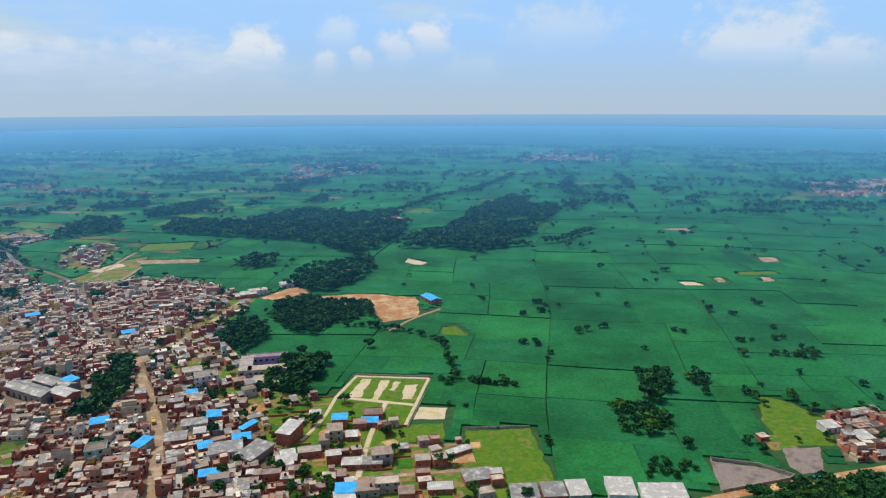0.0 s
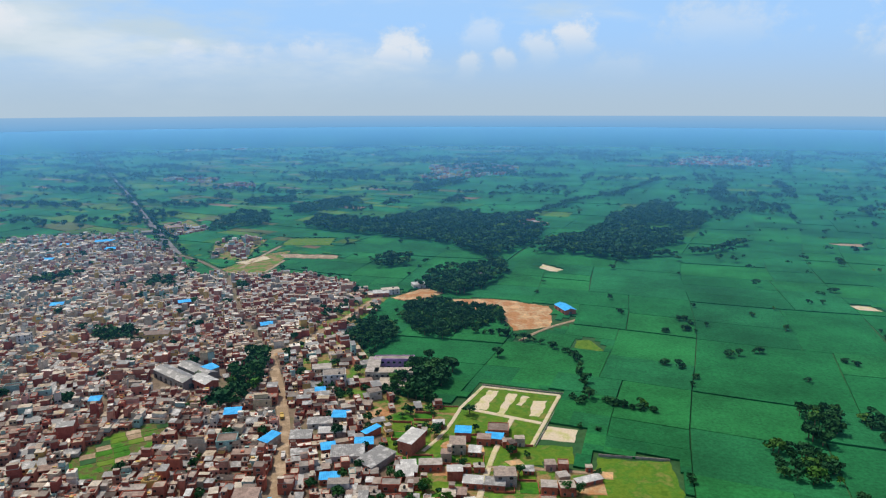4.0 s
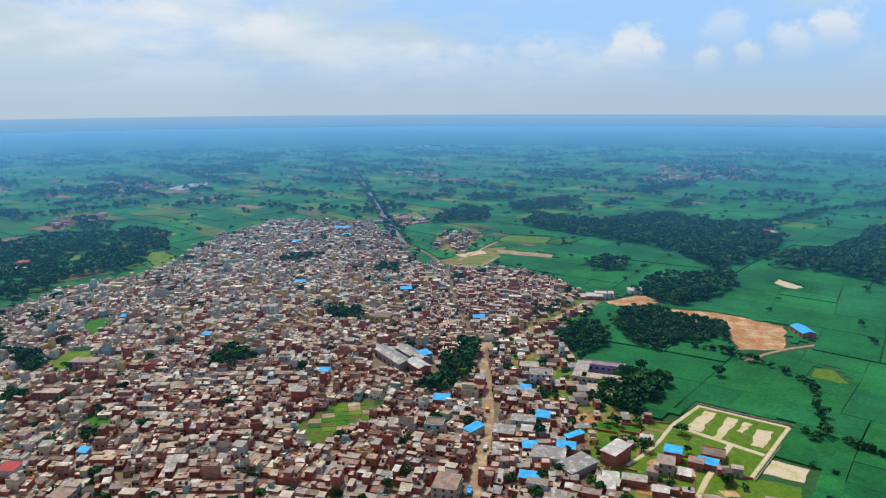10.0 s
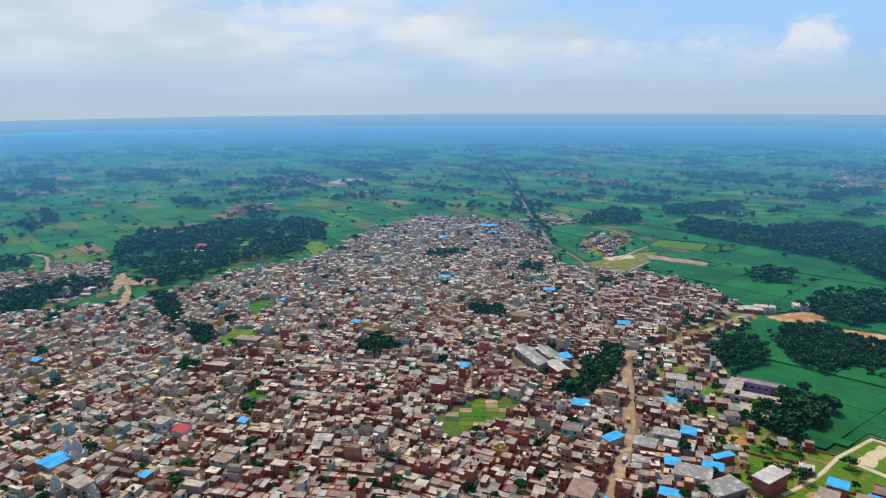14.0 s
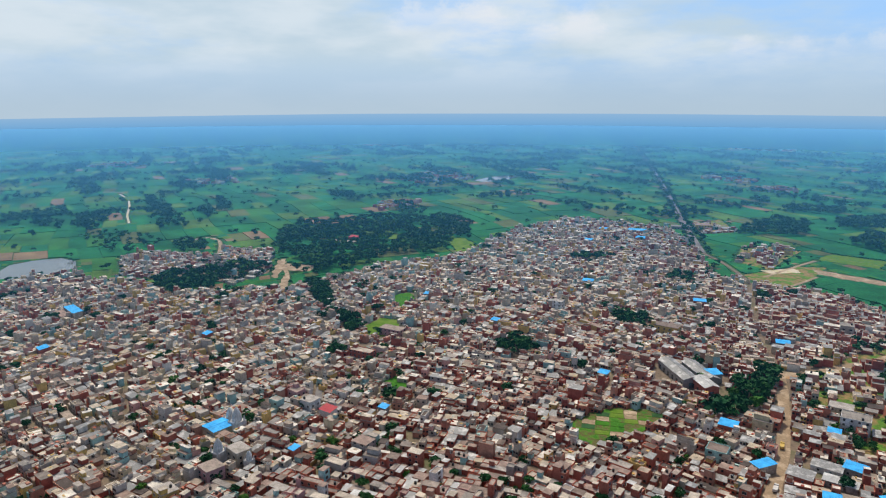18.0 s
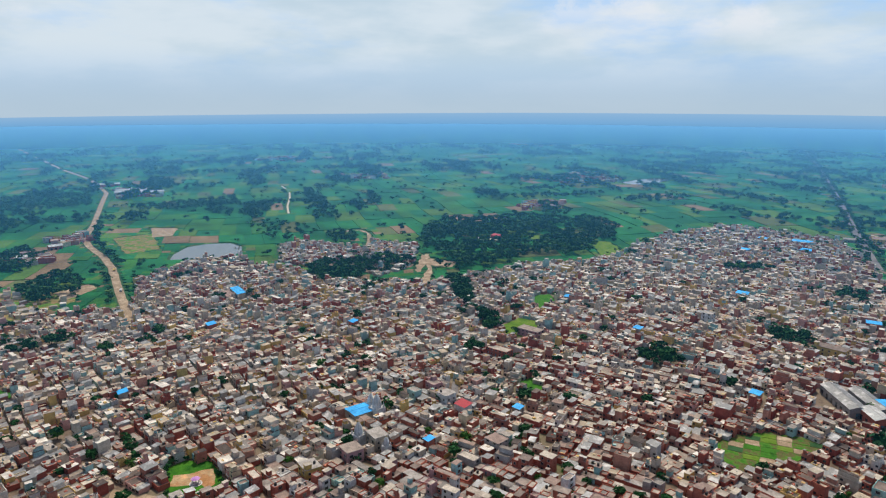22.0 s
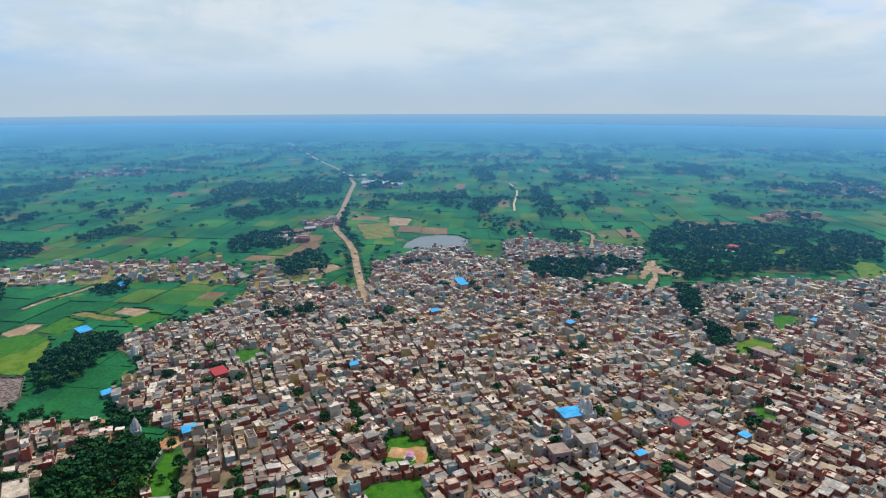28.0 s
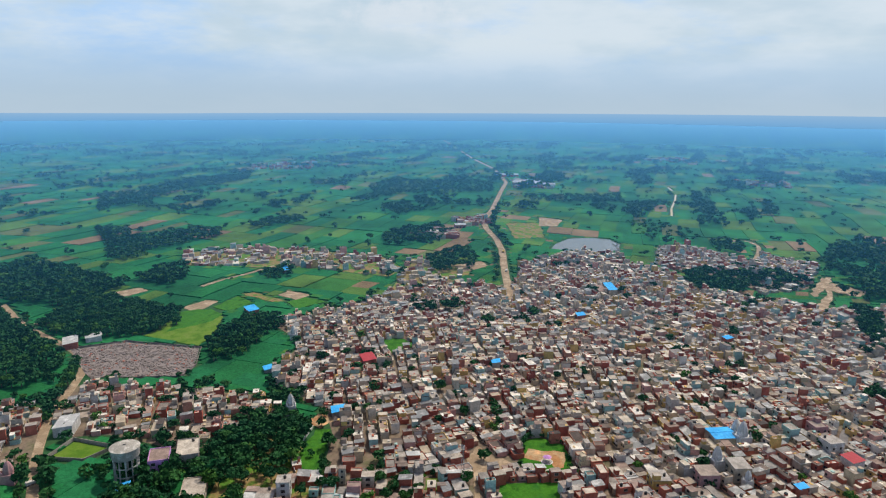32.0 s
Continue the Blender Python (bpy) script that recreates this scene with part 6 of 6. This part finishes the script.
    def aloft(chance, wide, deep, tall, material, over=0.0):
        k = flat & (rng.random(n) < chance)
        m = k.sum()
        bw, bd = w[k] * rng.uniform(*wide, m), d[k] * rng.uniform(*deep, m)
        u, v = (w[k] - 0.5 - bw) / 2 * rng.choice([-1, 1], m), (d[k] - 0.5 - bd) / 2 * rng.choice([-1, 1], m)
        bx, by = x[k] + u * c[k] - v * s[k], y[k] + u * s[k] + v * c[k]
        bh = rng.uniform(*tall, m)
        pile.add(boxes(bx, by, h[k] - 0.1, bw, bd, bh, turn[k]), BOX_F[:4], 0, np.where(rng.random(m) < 0.7, wt[k], rng.random(m)))
        pile.add(boxes(bx, by, h[k] - 0.1 + bh, bw + over, bd + over, np.full(m, 0.15), turn[k]), BOX_F, 1, rng.random(m))

    aloft(0.13, (0.25, 0.40), (0.28, 0.42), (1.7, 2.1), 0, 0.3)
    aloft(0.17, (0.75, 0.92), (0.4, 0.6), (2.1, 2.4), 0, 0.25)
    k = flat & (rng.random(n) < 0.12)
    m = k.sum()
    u, v = (rng.random(m) - 0.5) * (w[k] - 2), (rng.random(m) - 0.5) * (d[k] - 2)
    pile.add(boxes(x[k] + u * c[k] - v * s[k], y[k] + u * s[k] + v * c[k], h[k] - 0.1, np.full(m, 1.1), np.full(m, 1.1), np.full(m, 1.2), turn[k]), BOX_F, 3, 0.0)
    # small things left on the roofs
    for _ in range(2):
        k = flat & (rng.random(n) < 0.45) & (np.hypot(x, y) < 650)
        m = k.sum()
        u, v = (rng.random(m) - 0.5) * (w[k] - 1.6), (rng.random(m) - 0.5) * (d[k] - 1.6)
        pile.add(boxes(x[k] + u * c[k] - v * s[k], y[k] + u * s[k] + v * c[k], h[k] - 0.1, rng.uniform(0.5, 2.2, m), rng.uniform(0.5, 1.6, m), rng.uniform(0.15, 0.7, m), turn[k]), BOX_F, 0, rng.random(m))
    # doors and windows on the long sides
    for side in (-1, 1):
        for slot in (-0.27, 0.27):
            for level in (0, 1):
                k = (rng.random(n) < 0.7) & (h > level * 2.4 + 2.0) & (np.hypot(x, y) < 450)
                m = k.sum()
                u, v = slot * w[k], side * (d[k] / 2 + 0.02)
                pile.add(boxes(x[k] + u * c[k] - v * s[k], y[k] + u * s[k] + v * c[k], np.full(m, level * 2.4 + 0.7), rng.uniform(0.9, 1.4, m), np.full(m, 0.12), np.full(m, 1.1), turn[k]), BOX_F, 3, 0.0)
    pile.build("houses", [WALLS, ROOFS, TIN, DARK], "dense brick and plaster houses with flat roofs", "houses")
    return n


make_houses()

# ---------------------------------------------------------------- villages on the plain
VILLAGES = [
    (260, [(-323, 1483), (-362, 1816), (-251, 1895), (-134, 1805), (-123, 1657), (-251, 1502)]),
    (260, [(258, 1962), (378, 2240), (620, 2227), (523, 1931), (323, 1904)]),
    (260, [(792, 1385), (993, 1429), (821, 1171), (752, 1173), (726, 1235)]),
    (90, [(-944, 555), (-988, 611), (-953, 651), (-894, 605), (-907, 551)]),
    (140, [(-1274, 815), (-1340, 958), (-1205, 985), (-1149, 901), (-1182, 796)]),
    (14, [(-66, 974), (-28, 973), (-27, 935), (-56, 936)]),
    (60, [(-1417, -43), (-1414, 30), (-1290, 35), (-1290, -34)]),
    (50, [(-1500, 420), (-1520, 520), (-1400, 500), (-1420, 410)]),
    (70, [(-1980, 300), (-2050, 420), (-1920, 440), (-1900, 330)]),
    (40, [(-860, 1330), (-900, 1420), (-780, 1440), (-760, 1350)]),
    (40, [(-700, 1250), (-720, 1330), (-640, 1330), (-620, 1260)]),
    (90, [(-1600, -700), (-1700, -560), (-1540, -520), (-1480, -640)]),
    (30, [(-960, -70), (-930, -110), (-890, -90), (-920, -50)]),
    (30, [(-860, -110), (-840, -160), (-790, -140), (-810, -90)]),
    (60, [(-2300, 1300), (-2400, 1450), (-2200, 1500), (-2150, 1350)]),
    (60, [(-1350, 2250), (-1400, 2400), (-1200, 2420), (-1150, 2300)]),
]


def make_villages():
    rng = np.random.default_rng(21)
    for count, outline in VILLAGES:
        xs, ys = [p[0] for p in outline], [p[1] for p in outline]
        x, y = rng.uniform(min(xs), max(xs), count * 3), rng.uniform(min(ys), max(ys), count * 3)
        k = inside(x, y, outline)
        x, y = x[k][:count], y[k][:count]
        n = len(x)
        turn, w, d, h = rng.normal(0.3, 0.3, n), rng.uniform(6, 13, n), rng.uniform(6, 11, n), rng.uniform(3, 6.5, n)
        pile = Pile()
        tint = np.where(rng.random(n) < 0.45, rng.uniform(0, 0.4, n), rng.uniform(0.4, 1, n))
        pile.add(tubs(x, y, np.full(n, -0.1), w, d, h, np.full(n, 0.6), turn), TUB_F[:12], 0, tint)
        pile.add(tubs(x, y, np.full(n, -0.1), w, d, h, np.full(n, 0.6), turn)[:, 12:], [(0, 1, 2, 3)], 1, rng.random(n))
        pile.build("village", [WALLS, ROOFS], "small distant village of flat-roofed houses", "village")
    # the works by the western road: long pale halls
    for x, y, w, d, turn in ((-1350, -12, 14, 60, 5), (-1372, -10, 14, 60, 5), (-1330, 20, 12, 40, 5)):
        gable_shed(bearing(x, y, turn), w, d, 6.0, 2.0, CREAM, PALE_TIN, "long factory hall with a pale sheet roof", "factory_hall", "factory", 6)
    for x, y, w, d, turn in ((-1490, -60, 18, 50, 10), (-880, -95, 8, 14, 20), (-905, -85, 8, 12, 20)):
        gable_shed(bearing(x, y, turn), w, d, 5.0, 1.6, BRICK, PALE_TIN, "roadside store with a pale sheet roof", "store", "store", 3)


make_villages()

# ---------------------------------------------------------------- walls round plots and yards


def boundary_wall(line, height, material, label, closed=True):
    wall = thing("boundary_wall", pose(0, 0, 0), label, "wall")
    for (x0, y0), (x1, y1) in zip(line, line[1:] + line[:1] if closed else line[1:]):
        run = math.hypot(x1 - x0, y1 - y0)
        part("wall_run", mesh_of("wall_run", BOX_V * (run, 0.25, height + 0.1) + (0, 0, -0.1), BOX_F, material), None, wall, "", pose((x0 + x1) / 2, (y0 + y1) / 2, 0, 0, 0, math.degrees(math.atan2(y1 - y0, x1 - x0))))
    return wall


boundary_wall([(-399, -308), (-418, -279), (-415, -222), (-386, -211), (-367, -210), (-360, -241)], 1.3, GRAVEL, "grey stone wall round the rubble lot", False)
boundary_wall([(137, 276), (158, 270), (170, 260), (166, 257), (131, 248)], 1.6, PLASTER, "pale wall round the gravel yard")
boundary_wall([(-266, -225), (-285, -224), (-281, -199), (-267, -206)], 2.0, PLASTER, "pale wall round the lawn")
boundary_wall([(-47, 386), (3, 381), (-11, 314)], 0.9, PLASTER, "low pale wall along the plots", False)
boundary_wall([(-316, -110), (-285, -111), (-272, -104)], 1.6, WHITE, "white wall between field and grove", False)
boundary_wall([(20, 311), (54, 312)], 1.2, PLASTER, "low pale wall by the meadow", False)



def garden_compounds():
    """Brick-walled garden plots in rows between the scattered houses of the new quarter."""
    rng = random.Random(17)
    quarter = LOOSE[0][1]
    c, s = math.cos(radians(8)), math.sin(radians(8))
    for i in range(-9, 10):
        for j in range(-7, 8):
            u, v = i * 13.0 + rng.uniform(-2, 2), j * 11.0 + rng.uniform(-2, 2)
            w, d = rng.uniform(8, 12), rng.uniform(7, 10)
            x, y = -40 + u * c - v * s, 296 + u * s + v * c
            if not inside(x, y, quarter) or min(near_line(x, y, line) - width / 2 for width, _, line in ROADS.values()) < 4 or any_inside(x, y, [q[3] for q in PATCHES if q[0] != "plot_grass"]):
                continue
            corner = [(x + a * w / 2 * c - b * d / 2 * s, y + a * w / 2 * s + b * d / 2 * c) for a, b in ((-1, -1), (1, -1), (1, 1), (-1, 1))]
            material, words = rng.choice(((GREEN_PLOT, "bright green kitchen garden bed"), (LAWN, "yellow-green grassy plot"), (VEG, "vegetable beds with bare soil"), (ORANGE_DIRT, "swept orange earth yard"), (OLIVE, "rough grass plot")))
            tagged(part("garden_plot", prism("garden_plot", ragged(corner, 2.5, 0.4), -0.1, 0.15 + 0.002 * (i + j + 20), material), None), words, "ground", kind="structure")
            if rng.random() < 0.75 and not any(math.hypot(x - a, y - b) < 0.5 * r for a, b, r in SITES):
                first = rng.randrange(4)
                boundary_wall([corner[(first + k) % 4] for k in range(rng.choice((2, 3, 4)))], rng.uniform(0.8, 1.5), BRICK, "low red brick wall round a garden plot", False)


def garden_beds():
    """Small beds of different crops side by side in the garden between the houses."""
    rng = random.Random(23)
    garden = next(q[3] for q in PATCHES if q[0] == "town_garden")
    c, s = math.cos(radians(40)), math.sin(radians(40))
    for i in range(-6, 7):
        for j in range(-7, 8):
            x, y = -219 + i * 7.5 * c - j * 5.5 * s, 279 + i * 7.5 * s + j * 5.5 * c
            corner = [(x + a * 3.5 * c - b * 2.5 * s, y + a * 3.5 * s + b * 2.5 * c) for a, b in ((-1, -1), (1, -1), (1, 1), (-1, 1))]
            if all(inside(a, b, garden) for a, b in corner) and rng.random() < 0.85:
                material, words = rng.choice(((GREEN_PLOT, "bright green vegetable bed"), (VEG, "vegetable bed with bare soil"), (LAWN, "yellow-green vegetable bed"), (DIRT, "bare dug bed"), (GROUND, "dark green vegetable bed")))
                tagged(part("garden_bed", prism("garden_bed", ragged(corner, 2.0, 0.3), 0.2, 0.46 + 0.01 * ((i + j) % 3), material), None), words, "ground", kind="structure")


garden_compounds()
garden_beds()


def rubble():
    rng = np.random.default_rng(31)
    lot = next(p[3] for p in PATCHES if p[0] == "rubble_lot")
    x, y = rng.uniform(-418, -355, 3200), rng.uniform(-308, -210, 3200)
    k = inside(x, y, lot)
    x, y = x[k], y[k]
    n = len(x)
    pile = Pile()
    size = rng.uniform(0.25, 0.9, n)
    pile.add(boxes(x, y, np.full(n, 0.1), size * rng.uniform(0.8, 2.2, n), size, size * 0.7 + 0.1, rng.uniform(0, 3, n)), BOX_F, (rng.random(n) < 0.07).astype(int)[:, None], rng.random(n))
    pile.build("rubble", [GRAVEL, BRICK], "scattered stones and broken bricks", "rubble")


rubble()

# ---------------------------------------------------------------- haze and the far plain

PAINTED_HAZE = (0.165, 0.39, 0.67, 1)           # haze colour painted into the far ring's glow, at its thickest
SHEET_TINT = (0.135, 0.325, 0.56, 1)           # colour of the stand-in haze sheet far out, under sun and sky
NEAR_SHEET_TINT = (0.070, 0.295, 0.58, 1)      # and where the sheet is thin
REACH = 2450.0                          # the imitated haze takes two thirds of a colour away over this many metres
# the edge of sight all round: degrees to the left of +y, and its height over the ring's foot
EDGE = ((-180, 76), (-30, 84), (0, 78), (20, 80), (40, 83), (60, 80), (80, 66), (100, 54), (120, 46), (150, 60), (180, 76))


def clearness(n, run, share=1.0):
    """How much of what lies that far off still shows through the imitated haze, or through a share of it."""
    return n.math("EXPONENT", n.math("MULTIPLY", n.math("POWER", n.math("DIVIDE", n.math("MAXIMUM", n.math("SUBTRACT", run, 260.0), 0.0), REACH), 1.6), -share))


def haze_sheet():
    """A see-through blue sheet that imitates haze over the plain, denser and denser outwards, lit by sun and sky."""
    m = bpy.data.materials.new("haze")
    m.use_nodes = True
    n = Nodes(m.node_tree)
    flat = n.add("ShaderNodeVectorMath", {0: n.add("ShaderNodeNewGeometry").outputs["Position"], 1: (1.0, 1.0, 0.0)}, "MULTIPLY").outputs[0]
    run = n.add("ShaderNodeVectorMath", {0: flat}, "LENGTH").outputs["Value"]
    # light crosses the sheet on its way down and again on its way up: half of the imitated haze each time
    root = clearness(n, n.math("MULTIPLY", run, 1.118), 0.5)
    # sheet colour brightened, up to double where it is thinnest
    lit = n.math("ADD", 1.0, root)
    tint = n.add("ShaderNodeVectorMath", {0: n.mix(root, SHEET_TINT, NEAR_SHEET_TINT), 1: n.add("ShaderNodeCombineXYZ", {0: lit, 1: lit, 2: lit}).outputs[0]}, "MULTIPLY").outputs[0]
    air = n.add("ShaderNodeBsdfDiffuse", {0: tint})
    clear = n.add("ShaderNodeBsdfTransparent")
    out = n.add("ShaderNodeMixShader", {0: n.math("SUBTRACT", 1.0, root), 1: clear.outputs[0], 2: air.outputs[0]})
    n.add("ShaderNodeOutputMaterial", {0: out.outputs[0]})
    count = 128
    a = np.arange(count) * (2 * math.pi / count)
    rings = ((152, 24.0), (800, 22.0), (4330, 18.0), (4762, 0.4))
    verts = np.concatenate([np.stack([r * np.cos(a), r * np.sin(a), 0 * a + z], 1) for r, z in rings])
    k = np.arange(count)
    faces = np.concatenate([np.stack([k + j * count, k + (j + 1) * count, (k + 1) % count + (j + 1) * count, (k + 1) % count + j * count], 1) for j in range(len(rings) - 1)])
    tagged(part("haze", mesh_of("haze", verts, faces.tolist(), m), None), "see-through blue sheet standing in for haze over the far plain", "haze", kind="structure")


def far_plain():
    """The plain past the built ground, out to the horizon: a glowing ring all round, its woods and fields blended into
    painted haze.
    """
    m = bpy.data.materials.new("far_plain")
    m.use_nodes = True
    n = Nodes(m.node_tree)
    at = n.add("ShaderNodeNewGeometry").outputs["Position"]
    rise = n.add("ShaderNodeAttribute", mode="rise").outputs["Fac"]
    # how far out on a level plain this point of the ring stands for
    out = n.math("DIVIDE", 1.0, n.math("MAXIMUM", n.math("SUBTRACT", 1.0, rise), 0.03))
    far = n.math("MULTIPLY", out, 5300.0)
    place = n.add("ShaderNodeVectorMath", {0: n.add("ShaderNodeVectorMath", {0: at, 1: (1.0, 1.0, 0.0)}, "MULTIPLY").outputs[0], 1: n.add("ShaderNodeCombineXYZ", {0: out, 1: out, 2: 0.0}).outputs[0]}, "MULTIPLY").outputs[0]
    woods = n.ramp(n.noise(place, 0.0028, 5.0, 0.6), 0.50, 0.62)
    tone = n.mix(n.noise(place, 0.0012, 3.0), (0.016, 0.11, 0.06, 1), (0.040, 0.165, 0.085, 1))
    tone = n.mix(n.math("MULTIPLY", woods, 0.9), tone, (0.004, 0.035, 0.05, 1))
    # haze painted into the glow: bluer with distance, paler towards the top edge
    colour = n.mix(clearness(n, far), PAINTED_HAZE, tone)
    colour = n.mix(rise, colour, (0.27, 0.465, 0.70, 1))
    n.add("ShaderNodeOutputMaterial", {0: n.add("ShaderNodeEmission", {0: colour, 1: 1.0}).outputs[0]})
    count = 192
    a = np.arange(count) * (2 * math.pi / count)
    bearing_left = (np.degrees(a) - 90 + 180) % 360 - 180
    top = np.interp(bearing_left, [e[0] for e in EDGE], [e[1] for e in EDGE])
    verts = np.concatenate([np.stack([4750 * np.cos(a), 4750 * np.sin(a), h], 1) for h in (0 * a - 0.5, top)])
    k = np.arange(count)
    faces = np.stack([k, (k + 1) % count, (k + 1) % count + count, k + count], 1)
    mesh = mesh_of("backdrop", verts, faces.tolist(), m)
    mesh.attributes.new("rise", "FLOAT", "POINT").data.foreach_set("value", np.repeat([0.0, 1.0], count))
    tagged(part("backdrop", mesh, None), "glowing ring with the far green plain and blue haze painted on", "backdrop", kind="structure")


def field_smoke():
    """Thin smoke of a field fire: it rises slowly and drifts off, wider and fainter."""
    m = bpy.data.materials.new("smoke")
    m.use_nodes = True
    n = Nodes(m.node_tree)
    own = n.add("ShaderNodeAttribute", mode="density").outputs["Fac"]
    at = n.add("ShaderNodeNewGeometry").outputs["Position"]
    curl = n.ramp(n.noise(at, 0.012, 5.0, 0.6), 0.25, 0.65)
    out = n.add("ShaderNodeMixShader", {0: n.math("MULTIPLY", own, curl), 1: n.add("ShaderNodeBsdfTransparent").outputs[0], 2: n.add("ShaderNodeBsdfDiffuse", {0: (0.62, 0.72, 0.80, 1)}).outputs[0]})
    n.add("ShaderNodeOutputMaterial", {0: out.outputs[0]})
    start, drift, rise = Vector((-1505, 7, 12.0)), Vector((190, 199, 106.0)), Vector((-0.35, 0.2, 0.9))
    verts, faces, density = [], [], []
    for k in range(25):
        s = k / 24
        for j in range(13):
            w = (j - 6) / 6
            wide = (22 + 150 * s) * (1 + 0.2 * noise.noise((s * 5, 0.0, 2.0)))
            bulge = Vector((0, 18 * s * noise.noise((s * 7, w * 2, 4.0)), 0))
            verts.append(start + drift * (1.7 * s) + rise * (w * wide * 0.45) + bulge)
            density.append(0.62 * (1 - w * w) ** 1.5 * min(1.0, 10 * s + 0.3) * (1 - s) ** 1.1)
    for k in range(24):
        for j in range(12):
            a = k * 13 + j
            faces.append((a, a + 1, a + 14, a + 13))
    mesh = mesh_of("smoke", verts, faces, m)
    mesh.attributes.new("density", "FLOAT", "POINT").data.foreach_set("value", density)
    mesh.shade_smooth()
    tagged(part("smoke", mesh, None), "thin white smoke drifting over far fields", "smoke", kind="stuff")


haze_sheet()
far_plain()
field_smoke()
